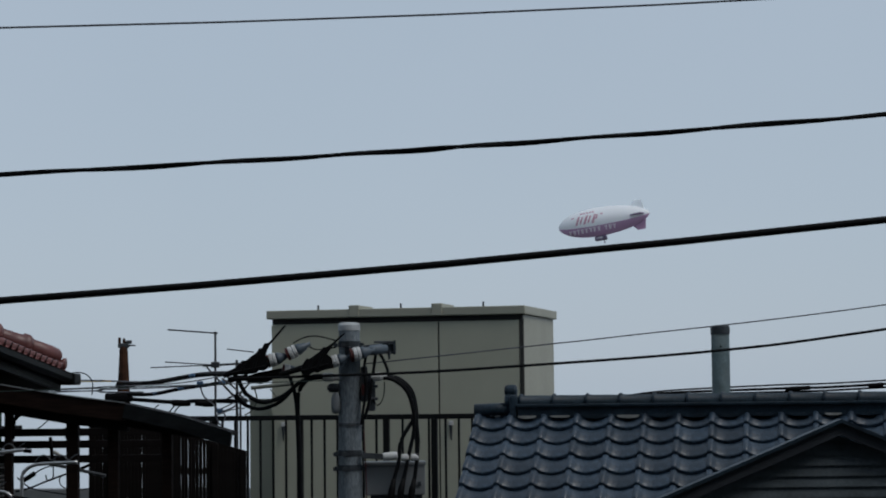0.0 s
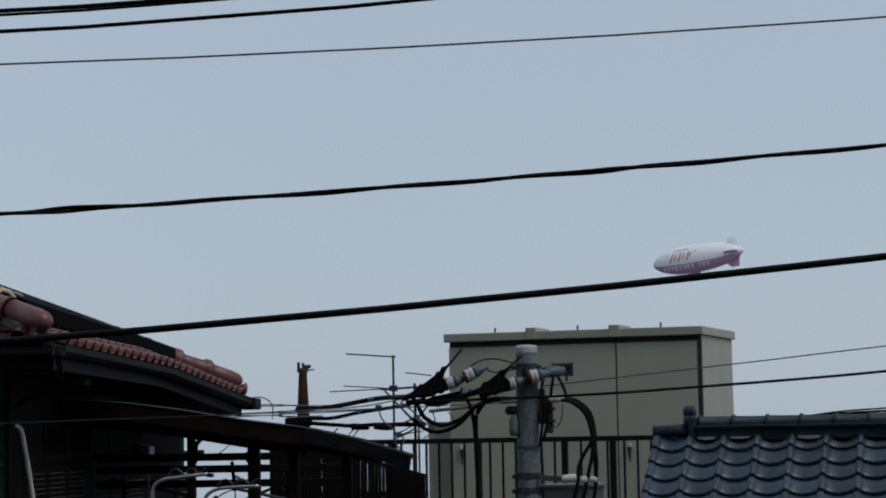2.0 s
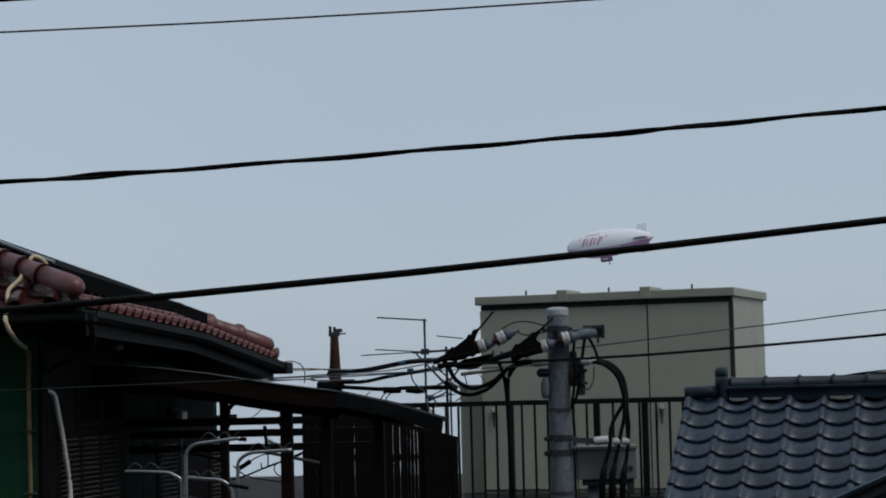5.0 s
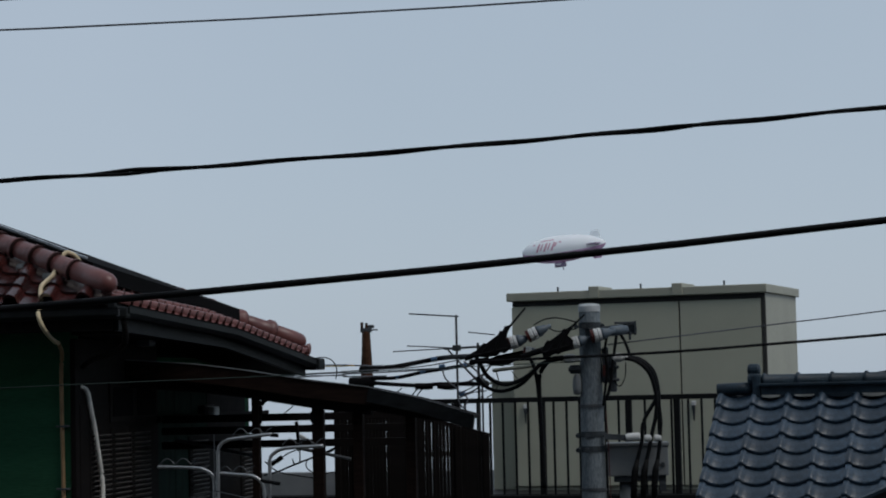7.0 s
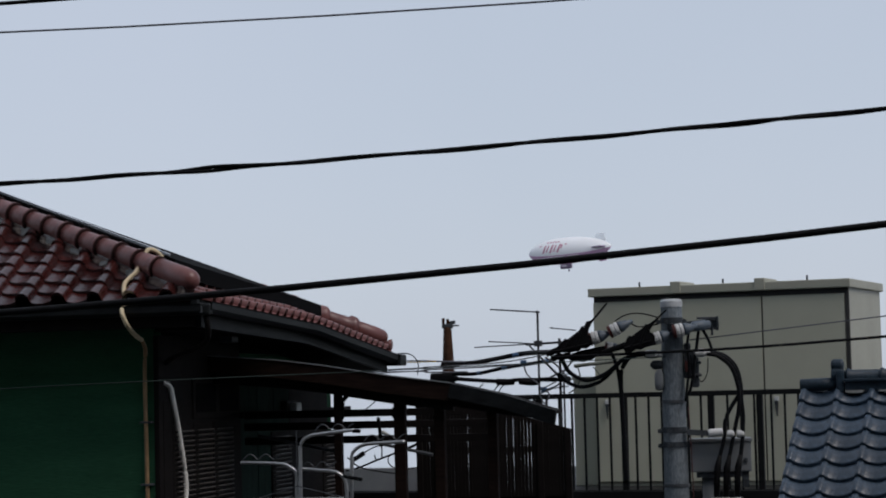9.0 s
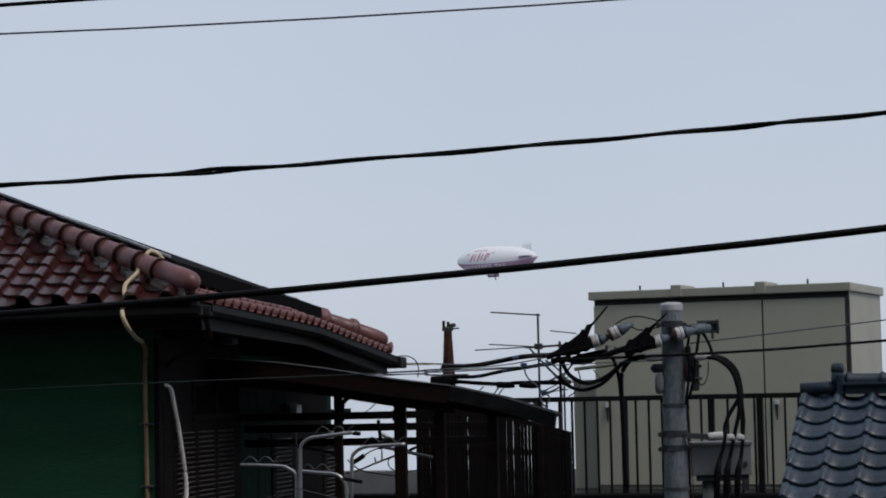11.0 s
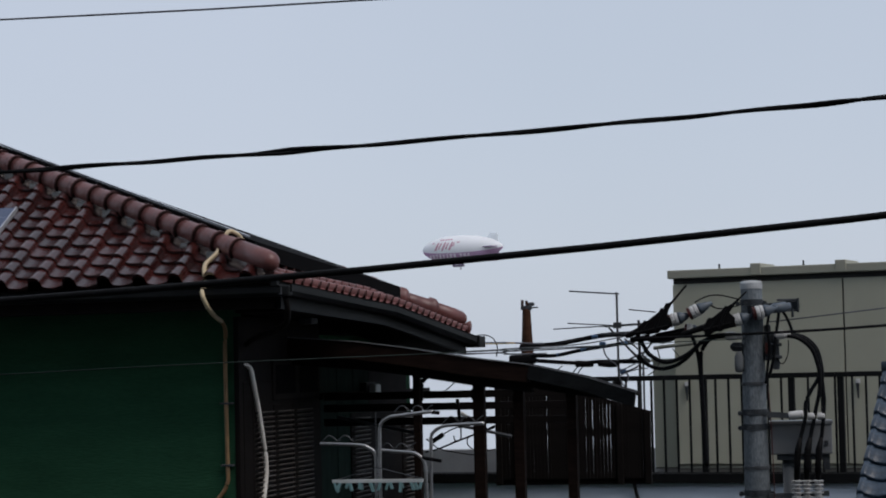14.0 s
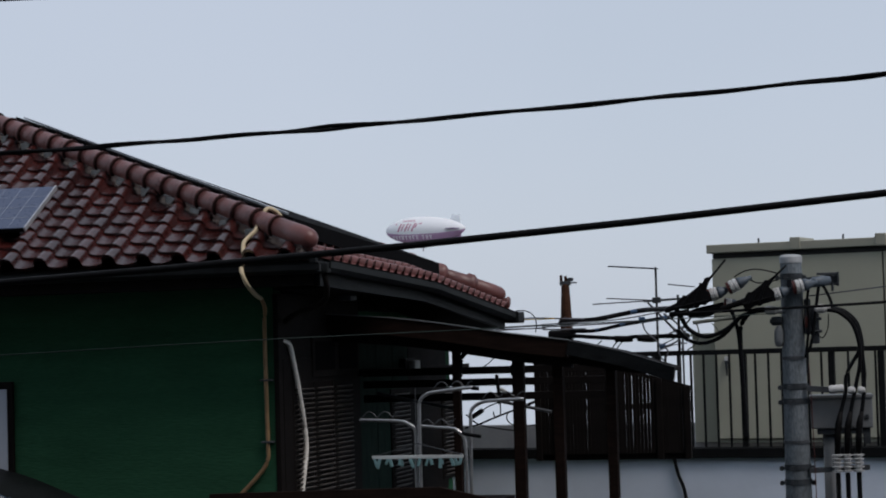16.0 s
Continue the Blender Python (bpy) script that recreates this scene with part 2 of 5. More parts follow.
def tube(bm, pts, r, n=8, radii=None):
    rings = []
    up = Vector((0, 0, 1))
    for i, p in enumerate(pts):
        d = (pts[min(i + 1, len(pts) - 1)] - pts[max(i - 1, 0)]).normalized()
        s = d.cross(up if abs(d.z) < 0.95 else Vector((1, 0, 0))).normalized()
        u = s.cross(d)
        rr = radii[i] if radii else r
        rings.append([bm.verts.new(p + rr * (math.cos(2 * math.pi * k / n) * s + math.sin(2 * math.pi * k / n) * u)) for k in range(n)])
    for a, b in zip(rings, rings[1:]):
        for k in range(n):
            bm.faces.new((a[k], a[(k + 1) % n], b[(k + 1) % n], b[k]))
    bm.faces.new(rings[0][::-1])
    bm.faces.new(rings[-1])
    return bm


def lathe(bm, profile, m, n=14):
    """Rings of (z, radius) round the z axis of m."""
    rings = [[bm.verts.new(m @ Vector((r * math.cos(2 * math.pi * k / n), r * math.sin(2 * math.pi * k / n), z))) for k in range(n)] for z, r in profile]
    for a, b in zip(rings, rings[1:]):
        for k in range(n):
            bm.faces.new((a[k], a[(k + 1) % n], b[(k + 1) % n], b[k]))
    bm.faces.new(rings[0][::-1])
    bm.faces.new(rings[-1])
    return bm


def along(p0, p1):
    """A frame at p0 whose z axis points at p1."""
    return Matrix.Translation(p0) @ (Vector(p1) - Vector(p0)).to_track_quat("Z", "Y").to_matrix().to_4x4()


def prism(bm, outline, y0, y1):
    """An outline of (x, z) drawn out from y0 to y1."""
    a = [bm.verts.new((x, y0, z)) for x, z in outline]
    b = [bm.verts.new((x, y1, z)) for x, z in outline]
    n = len(outline)
    bm.faces.new(a)
    bm.faces.new(b[::-1])
    for i in range(n):
        bm.faces.new((a[i], b[i], b[(i + 1) % n], a[(i + 1) % n]))
    bmesh.ops.recalc_face_normals(bm, faces=bm.faces)
    return bm


def hose(parent, name, pts, r, material=None, label=""):
    b = bmesh.new()
    tube(b, smooth_path(pts), r)
    return part(name, b, material or M_CABLE, parent, label, True)


# ---------------------------------------------------------------- ground
bm = bmesh.new()
bmesh.ops.create_grid(bm, x_segments=80, y_segments=80, size=4000)
for v in bm.verts:
    v.co.z = -0.06 * max(0.0, math.hypot(v.co.x, v.co.y) - 75)
tagged(part("ground", bm, M_GROUND), "dark ground of a hill that falls away behind the houses", "ground", kind="structure")


# unseen block added behind the camera, tall enough to cut low sky light
sky_blocker = thing("apartment_block", pose(0, -1.2, 0), "plain dark grey unseen block added behind the camera to cut sky light", "building")
part("wall", nbox(-22, 22, -10, -0.4, 0, 23, 0.02), M_SIDING, sky_blocker)
part("balcony", nbox(-6, 6, -0.395, 1.9, 7.2, 7.4, 0.01), M_CONCRETE, sky_blocker)

# ---------------------------------------------------------------- terrace building with its railing
TERRACE = pose(0.93, 25.5, 0, 0, 0, -14)
building = thing("apartment_building", TERRACE, "blue-grey rendered building with a flat roof terrace", "building")
part("wall", nbox(-9, 7, -2.05, 6, 0, 7.69, 0.01), M_WALL_GREY, building)
part("terrace_floor", nbox(-9.03, 7.03, -2.08, 6.03, 7.694, 7.74), M_RAIL, building, "dark waterproofed terrace slab")
part("parapet", nbox(-7.5, -4.3, -1.55, -1.4, 7.74, 8.04, 0.008), M_PARAPET, building, "low grey parapet block")

part("edge_flashing", nbox(-9.05, 4.0, -2.11, -2.035, 7.68, 7.79, 0.006), M_RAIL, building, "dark edge flashing")
railing = thing("terrace_railing", TERRACE @ pose(0, -2.0, 7.74), "black steel railing round the roof terrace", "railing")
part("handrail", nbox(-4.4, 3.0, -0.03, 0.03, 1.07, 1.125, 0.006), M_RAIL, railing)
part("bottom_rail", nbox(-7.5, 3.0, -0.03, 0.03, 0.0, 0.06, 0.004), M_RAIL, railing)
bal = part("baluster", nbox(-0.011, 0.011, -0.011, 0.011, 0.06, 1.07), M_RAIL, railing)
post = part("post", nbox(-0.034, 0.034, -0.025, 0.025, 0.06, 1.07, 0.004), M_RAIL, railing)
POSTS = (-4.09, -3.10, -2.106, -1.119, -0.579, 0.41, 1.41, 2.41)
bal.matrix_local, post.matrix_local = pose(-4.3, 0, 0), pose(POSTS[0], 0, 0)
for i in range(-11, 39):
    x = -2.713 + 0.1481 * i + (0.038 if i > 14 else 0.0)
    if x < 3.0 and min(abs(x - q) for q in POSTS) > 0.05:
        again(bal, railing, pose(x, 0, 0))
for q in POSTS[1:]:
    again(post, railing, pose(q, 0, 0))

hose(building, "wall_cable", [(-2.92, -2.09, 7.72), (-2.87, -2.09, 7.5), (-2.79, -2.09, 7.25), (-2.74, -2.09, 6.5)], 0.02)

# ---------------------------------------------------------------- steel shed on the terrace
shed = thing("storage_shed", TERRACE @ pose(0, 0, 7.74), "beige painted steel storage shed standing on the terrace", "shed")
part("body", nbox(-3.08, -0.03, 0.03, 1.84, 0, 2.264), M_BEIGE, shed)
for x0, x1 in ((-3.10, -1.035), (-1.015, -0.05)):
    part("door", nbox(x0, x1, 0.0, 0.028, 0.05, 2.20, 0.004), M_BEIGE, shed)
part("door_gap", nbox(-1.033, -1.017, 0.012, 0.0295, 0.05, 2.20), M_GAP, shed, "dark gap between the doors")
part("corner_post", nbox(-0.045, 0.0, -0.005, 0.04, 0, 2.22, 0.004), M_GAP, shed, "dark corner joint")
part("side_panel", nbox(-0.026, -0.006, 0.045, 1.85, 0, 2.266, 0.003), M_BEIGE_TRIM, shed)
# Dark strip carries the roof edge's shade in its colour.
part("shadow_gap", nbox(-3.09, -0.01, 0.005, 0.03, 2.205, 2.265), M_GAP, shed, "dark strip painted as the shade under the roof edge")
bm = nbox(-3.15, 0.03, -0.05, 1.9, 2.268, 2.37, 0.012)
part("roof", bm, M_BEIGE_TRIM, shed)
for x in (-2.05, -1.03):
    part("roof_bracket", nbox(x - 0.065, x + 0.065, -0.065, 0.55, 2.27, 2.415, 0.012), M_BEIGE_TRIM, shed)
for x in (-2.54, -1.51, -0.5):
    b = bmesh.new()
    rod(b, (x, 0.1, 2.37), (x, 0.1, 2.43), 0.012)
    part("roof_bolt", b, M_STEEL, shed)
for x in (-2.95, -1.97, -0.88):
    b = nbox(x - 0.028, x + 0.028, -0.03, 0.0, 0.97, 1.03, 0.012)
    grip = part("door_handle", b, M_PORC, shed, "pale handle with a dark hanging lever")
    b = bmesh.new()
    rod(b, (x, -0.035, 0.98), (x + 0.005, -0.035, 0.80), 0.022, 0.008, 8)
    part("lever", b, M_DARKSTEEL, grip)

cabinet = thing("storage_cabinet", TERRACE @ pose(-3.45, 0.2, 7.74), "lower beige steel cabinet beside the shed", "cabinet")
part("body", nbox(0.0, 0.3, 0, 1.2, 0, 1.28, 0.006), M_BEIGE, cabinet)
part("lid", nbox(-0.015, 0.3, -0.02, 1.22, 1.28, 1.315, 0.006), M_BEIGE_TRIM, cabinet)

# ---------------------------------------------------------------- aerials and masts behind the veranda
aerial = thing("tv_aerial", pose(-2.73, 26, 7.74), "dark aluminium television aerial on a mast", "antenna")
b = bmesh.new()
rod(b, (0, 0, 0), (0, 0, 2.12), 0.014)
part("mast", b, M_ANT, aerial)
for p, q, r in (((-0.57, 0, 2.15), (0.03, 0, 2.10), 0.009), ((-0.60, 0, 1.765), (0.02, 0, 1.72), 0.007), ((-0.78, 0.05, 1.70), (0.0, 0.05, 1.725), 0.007),
                ((0.14, 0, 1.91), (0.46, 0, 1.87), 0.007), ((-0.15, 0, 1.715), (0.42, 0, 1.74), 0.014)):
    b = bmesh.new()
    rod(b, p, q, r, n=6)
    part("element", b, M_ANT, aerial)
part("clamp", nbox(-0.05, 0.05, -0.03, 0.03, 1.69, 1.76, 0.008), M_ANT, aerial)

stay_mast = thing("stay_mast", pose(-2.475, 26.0, 7.74), "thin dark steel mast with a diagonal stay", "mast")
b = bmesh.new()
rod(b, (0, 0, 0), (0, 0, 1.78), 0.016)
rod(b, (0.04, 0.02, 0), (0.04, 0.02, 1.3), 0.012)
part("mast", b, M_ANT, stay_mast)
for p, q in (((-0.36, 0, 1.70), (0.02, 0, 1.28)), ((0.0, 0, 1.32), (0.16, 0, 1.52)), ((-0.2, 0, 1.28), (0.1, 0, 1.42))):
    b = bmesh.new()
    rod(b, p, q, 0.011, n=6)
    part("stay", b, M_ANT, stay_mast)

rusty = thing("rusty_post", pose(-3.883, 26.4, -0.9) @ Matrix.Scale(1.1, 4), "rusty brown tapered steel post with a bracket on top", "post")
b = bmesh.new()
lathe(b, [(9.12, 0.070), (9.2, 0.066), (9.62, 0.045), (9.64, 0.04)], Matrix.Identity(4), 12)
part("shaft", b, M_RUST, rusty)
b = bmesh.new()
lathe(b, [(7.855, 0.085), (9.12, 0.072)], Matrix.Identity(4), 12)
part("lower_shaft", b, M_SOFFIT, rusty, "dark lower shaft")
b = nbox(-0.06, 0.06, -0.035, 0.035, 9.625, 9.675, 0.008)
box(b, 0.03, 0.09, -0.03, 0.03, 9.67, 9.71, None, 0.01)
box(b, 0.0, 0.13, -0.012, 0.012, 9.645, 9.66)
part("bracket", b, M_STEEL, rusty)
for x, h in ((-0.045, 0.08), (0.005, 0.07), (0.03, 0.04)):
    part("clip", nbox(x - 0.014, x + 0.014, -0.02, 0.02, 9.66, 9.66 + h, 0.004), M_RUST, rusty)
part("collar", nbox(-0.20, 0.10, -0.09, 0.05, 9.03, 9.13, 0.03), M_BLACK, rusty, "black cable sleeve")

pipe_pole = thing("steel_pole", pose(3.55, 28, 0), "grey-green steel pole with a dark cap", "pole")
b = bmesh.new()
lathe(b, [(0, 0.122), (9.85, 0.117)], Matrix.Identity(4), 24)
part("shaft", b, M_GREENPIPE, pipe_pole, smooth=True)
b = bmesh.new()
lathe(b, [(9.82, 0.124), (9.915, 0.124), (9.93, 0.11)], Matrix.Identity(4), 24)
part("cap", b, M_DARKSTEEL, pipe_pole)
b = bmesh.new()
rod(b, (-0.01, -0.125, 9.66), (-0.01, -0.09, 9.66), 0.012)
part("bolt", b, M_BLACK, pipe_pole)

# ---------------------------------------------------------------- utility pole
POLE = pose(-0.848, 19.5, 0, 0, 0, 2.5)
pole = thing("utility_pole", POLE, "grey concrete utility pole with bands, insulators and cables", "utility pole")
b = bmesh.new()
lathe(b, [(0, 0.19), (9.635, 0.094), (9.675, 0.092)], Matrix.Identity(4), 28)
shaft = part("shaft", b, M_CONCRETE, pole, smooth=True)
b = bmesh.new()
lathe(b, [(9.64, 0.099), (9.69, 0.099), (9.71, 0.085), (9.715, 0.04)], Matrix.Identity(4), 24)
part("cap", b, M_CAP, pole)
for z, h in ((9.52, 0.05), (8.80, 0.03), (8.55, 0.05), (8.42, 0.05), (8.06, 0.03), (7.84, 0.05), (7.71, 0.05)):
    r = 0.095 + (9.66 - z) * 0.01 + 0.006
    b = bmesh.new()
    lathe(b, [(z - h / 2, r), (z + h / 2, r)], Matrix.Identity(4), 24)
    band = part("band", b, M_STEEL if h < 0.04 else M_DARKSTEEL, pole)
    if h > 0.04:
        for x in (-r - 0.02, r + 0.01, -0.05):
            b = bmesh.new()
            rod(b, (x, -0.11 if abs(x) < 0.06 else -0.04, z - 0.01), (x, -0.14 if abs(x) < 0.06 else 0.04, z - 0.01), 0.022, n=8)
            part("bolt", b, M_DARKSTEEL, band)


def insulator(parent, p0, p1, r=0.045):
    """A tension insulator from p0 to p1: red-brown ring, white sheds, grey tapering body."""
    p0, p1 = Vector(p0), Vector(p1)
    d = (p1 - p0).length
    m = along(p0, p1)
    b = bmesh.new()
    lathe(b, [(d * 0.42, r * 0.6), (d * 0.44, r * 1.0), (d * 0.56, r * 0.98), (d * 0.66, r * 0.74), (d * 0.80, r * 0.62), (d * 0.83, r * 0.42), (d, r * 0.36)], m)
    body = part("insulator", b, M_BLUEGREY, parent, "grey-blue tension insulator with white and red rings", True)
    b = bmesh.new()
    lathe(b, [(d * 0.12, r * 0.8), (d * 0.14, r * 1.12), (d * 0.24, r * 1.16), (d * 0.26, r * 0.98), (d * 0.29, r * 0.98), (d * 0.31, r * 1.14), (d * 0.40, r * 1.10), (d * 0.44, r * 0.8)], m)
    part("white_ring", b, M_PORC, body)
    b = bmesh.new()
    lathe(b, [(0, r * 0.5), (d * 0.02, r * 1.08), (d * 0.10, r * 1.12), (d * 0.14, r * 0.8)], m)
    part("red_ring", b, M_PORC_RED, body)
    return body


insulator(pole, (-0.735, -0.1, 9.368), (-0.535, -0.1, 9.425), 0.055)
insulator(pole, (-0.562, -0.1, 9.425), (-0.345, -0.1, 9.525), 0.053)
insulator(pole, (-0.60, -0.05, 9.302), (-0.43, -0.04, 9.288), 0.040)
insulator(pole, (-0.175, -0.17, 9.352), (0.005, -0.17, 9.405), 0.052)
insulator(pole, (0.005, -0.18, 9.414), (0.225, -0.15, 9.462), 0.056)


def cover(parent, outline, y, thick, ribs):
    """A black rubber dead-end cover: a flat bevelled hood with ribs and a spout that points up."""
    b = prism(bmesh.new(), outline, y - thick / 2, y + thick / 2)
    bmesh.ops.bevel(b, geom=list(b.edges), offset=0.008, segments=2, affect="EDGES", profile=0.6)
    hood = part("dead_end_cover", b, M_BLACK, parent, "black rubber wire-end cover")
    for x0, z0, x1, z1 in ribs:
        part("rib", rod(bmesh.new(), (x0, y - thick / 2, z0), (x1, y - thick / 2, z1), 0.013, 0.010, 8), M_BLACK, hood)
    return hood


cover(pole, [(-1.054, 9.277), (-0.968, 9.358), (-0.945, 9.385), (-0.925, 9.375), (-0.815, 9.456), (-0.80, 9.49), (-0.775, 9.485), (-0.755, 9.529), (-0.712, 9.537), (-0.575, 9.690), (-0.562, 9.684), (-0.709, 9.513), (-0.731, 9.47), (-0.745, 9.42), (-0.70, 9.385), (-0.705, 9.33), (-0.761, 9.287), (-0.80, 9.295), (-0.83, 9.268), (-0.921, 9.257), (-1.038, 9.26)], -0.11, 0.10,
      ((-0.95, 9.30, -0.88, 9.39), (-0.86, 9.29, -0.80, 9.44), (-1.03, 9.27, -0.74, 9.33)))
cover(pole, [(-0.433, 9.294), (-0.398, 9.368), (-0.375, 9.395), (-0.355, 9.385), (-0.314, 9.416), (-0.245, 9.466), (-0.235, 9.492), (-0.205, 9.488), (-0.145, 9.529), (-0.05, 9.616), (-0.038, 9.609), (-0.154, 9.494), (-0.197, 9.43), (-0.149, 9.387), (-0.151, 9.304), (-0.251, 9.282), (-0.28, 9.262), (-0.31, 9.272), (-0.368, 9.24), (-0.418, 9.244)], -0.19, 0.09,
      ((-0.37, 9.28, -0.30, 9.40), (-0.29, 9.29, -0.22, 9.46), (-0.42, 9.28, -0.18, 9.34)))
cover(pole, [(-0.958, 9.225), (-0.823, 9.272), (-0.72, 9.29), (-0.603, 9.312), (-0.588, 9.267), (-0.62, 9.228), (-0.66, 9.235), (-0.70, 9.198), (-0.792, 9.171), (-0.909, 9.187)], -0.04, 0.09, ((-0.9, 9.22, -0.66, 9.26),))
for x0, z0, x1, z1 in ((-1.12, 9.245, -0.98, 9.30), (-0.62, 9.25, -0.40, 9.315), (-1.08, 9.215, -0.9, 9.23)):
    b = bmesh.new()
    rod(b, (x0, -0.12, z0), (x1, -0.12, z1), 0.022, 0.03)
    part("wire_sleeve", b, M_BLACK, pole)

b = bmesh.new()
beam(b, (-0.02, -0.13, 9.45), (0.40, 0.1, 9.50), 0.075, 0.075)
arm = part("cross_arm", b, M_DARKSTEEL, pole, "galvanised square cross arm")
part("arm_cap", nbox(0.30, 0.40, 0.02, 0.13, 9.44, 9.52, 0.012), M_DARKSTEEL, arm)
for za, zb in ((9.43, 9.45), (9.525, 9.545)):
    part("arm_plate", nbox(0.22, 0.415, 0.0, 0.015, za, zb, 0.004), M_STEEL, arm)
b = bmesh.new()
lathe(b, [(0, 0.03), (0.02, 0.046), (0.14, 0.044), (0.15, 0.034), (0.18, 0.034)], along((0.17, -0.14, 9.455), (0.36, -0.05, 9.482)), 14)
part("arm_sleeve", b, M_BLUEGREY, arm, "grey-blue sleeve on the arm", True)
part("arm_end", nbox(0.395, 0.415, -0.02, 0.15, 9.425, 9.55, 0.005), M_DARKSTEEL, arm)
b = bmesh.new()
rod(b, (0.355, -0.01, 9.45), (0.355, -0.01, 9.38), 0.012)
part("arm_bolt", b, M_DARKSTEEL, arm)
# switch and fittings on both sides of the shaft
b = bmesh.new()
lathe(b, [(8.90, 0.015), (8.915, 0.035), (8.96, 0.042), (9.04, 0.04), (9.08, 0.025), (9.09, 0.01)], Matrix.Translation((-0.125, -0.05, 0)), 12)
part("fitting_cap", b, M_BOX, pole, "pale grey rounded fitting", True)
b = bmesh.new()
rod(b, (-0.20, -0.06, 9.13), (-0.10, -0.06, 9.13), 0.02, 0.02, 8)
part("fitting_bolt", b, M_DARKSTEEL, pole)
for z_ in (9.14, 9.03):
    b = bmesh.new()
    rod(b, (0.16, -0.06, z_), (0.25, -0.06, z_), 0.014, 0.014, 8)
    part("fitting_bolt", b, M_STEEL, pole)
part("fitting", nbox(-0.19, -0.09, -0.06, 0.06, 9.09, 9.17, 0.02), M_DARKSTEEL, pole)
part("fitting", nbox(0.10, 0.16, -0.06, 0.06, 9.0, 9.32, 0.015), M_DARKSTEEL, pole)
part("tag", nbox(0.105, 0.15, -0.075, -0.062, 9.06, 9.16, 0.004), M_PORC_RED, pole, "small dark red tag")
part("fitting", nbox(0.16, 0.23, -0.04, 0.06, 8.92, 9.26, 0.02), M_STEEL, pole)
for x0, x1 in ((-0.24, -0.09), (0.19, 0.33)):
    b = bmesh.new()
    m = along((x0, -0.1, 9.225), (x1, -0.1, 9.225))
    d = x1 - x0
    lathe(b, [(0, 0.028), (d * 0.08, 0.040), (d * 0.6, 0.040), (d * 0.66, 0.030), (d, 0.028)], m)
    part("cable_joint", b, M_PORC, pole, "white cable joint")


hose(pole, "cable", [(-1.045, -0.1, 9.297), (-0.986, -0.1, 9.207), (-0.913, -0.1, 9.08), (-0.765, -0.1, 9.01), (-0.59, -0.1, 9.065), (-0.437, -0.1, 9.185), (-0.302, -0.1, 9.221), (-0.213, -0.1, 9.223)], 0.019)
hose(pole, "cable", [(-0.22, -0.05, 9.235), (-0.347, -0.06, 9.225), (-0.448, -0.06, 9.11), (-0.464, -0.05, 8.935), (-0.452, -0.05, 8.5), (-0.44, -0.05, 8.08)], 0.02)
hose(pole, "cable", [(-0.62, -0.04, 9.28), (-0.54, -0.04, 9.235), (-0.495, -0.05, 9.11), (-0.472, -0.05, 8.935), (-0.458, -0.05, 8.5), (-0.446, -0.05, 8.08)], 0.017)
hose(pole, "cable", [(-1.017, -0.06, 9.083), (-0.932, -0.06, 8.99), (-0.794, -0.06, 8.951), (-0.63, -0.06, 9.006), (-0.505, -0.06, 9.123), (-0.44, -0.06, 9.191)], 0.017)
hose(pole, "cable", [(0.30, -0.1, 9.225), (0.42, -0.1, 9.20), (0.53, -0.1, 9.10), (0.575, -0.1, 8.95), (0.565, -0.1, 8.85), (0.486, -0.11, 8.72), (0.443, -0.12, 8.622), (0.429, -0.125, 8.474), (0.384, -0.125, 8.303), (0.362, -0.13, 8.19), (0.345, -0.13, 7.96)], 0.0175)
hose(pole, "cable", [(0.30, -0.12, 9.215), (0.40, -0.12, 9.19), (0.51, -0.12, 9.09), (0.56, -0.12, 8.94), (0.57, -0.12, 8.82), (0.56, -0.12, 8.70), (0.535, -0.12, 8.596), (0.507, -0.13, 8.473), (0.467, -0.125, 8.301), (0.445, -0.13, 8.19), (0.428, -0.13, 7.96)], 0.0175)
hose(pole, "cable", [(0.30, -0.08, 9.23), (0.44, -0.08, 9.205), (0.55, -0.08, 9.10), (0.59, -0.08, 8.94), (0.592, -0.1, 8.80), (0.602, -0.12, 8.66), (0.599, -0.12, 8.60), (0.589, -0.13, 8.471), (0.564, -0.125, 8.299), (0.543, -0.13, 8.19), (0.525, -0.13, 7.96)], 0.0175)
hose(pole, "drop_wire", [(0.16, -0.15, 9.46), (0.13, -0.14, 9.3), (0.14, -0.13, 9.1), (0.10, -0.12, 8.8)], 0.012)
hose(pole, "drop_wire", [(0.24, -0.1, 9.46), (0.20, -0.12, 9.2), (0.17, -0.12, 9.0), (0.13, -0.12, 8.85)], 0.014)
hose(pole, "drop_wire", [(0.25, -0.06, 9.46), (0.30, -0.08, 9.38), (0.34, -0.1, 9.27), (0.32, -0.1, 9.23)], 0.014)
hose(pole, "drop_wire", [(0.31, -0.1, 9.18), (0.30, -0.1, 9.05), (0.25, -0.1, 8.97), (0.20, -0.1, 9.03)], 0.005)
hose(pole, "red_wire", [(0.125, -0.11, 8.75), (0.14, -0.11, 8.3), (0.15, -0.11, 7.6), (0.15, -0.11, 6.5)], 0.004, M_PORC_RED, "thin red earth wire")
hose(pole, "drop_wire", [(-0.5, -0.1, 9.53), (-0.4, -0.1, 9.58), (-0.28, -0.1, 9.59), (-0.12, -0.1, 9.55)], 0.006)
hose(pole, "drop_wire", [(-0.36, -0.1, 9.5), (-0.28, -0.1, 9.47), (-0.12, -0.1, 9.49)], 0.006)

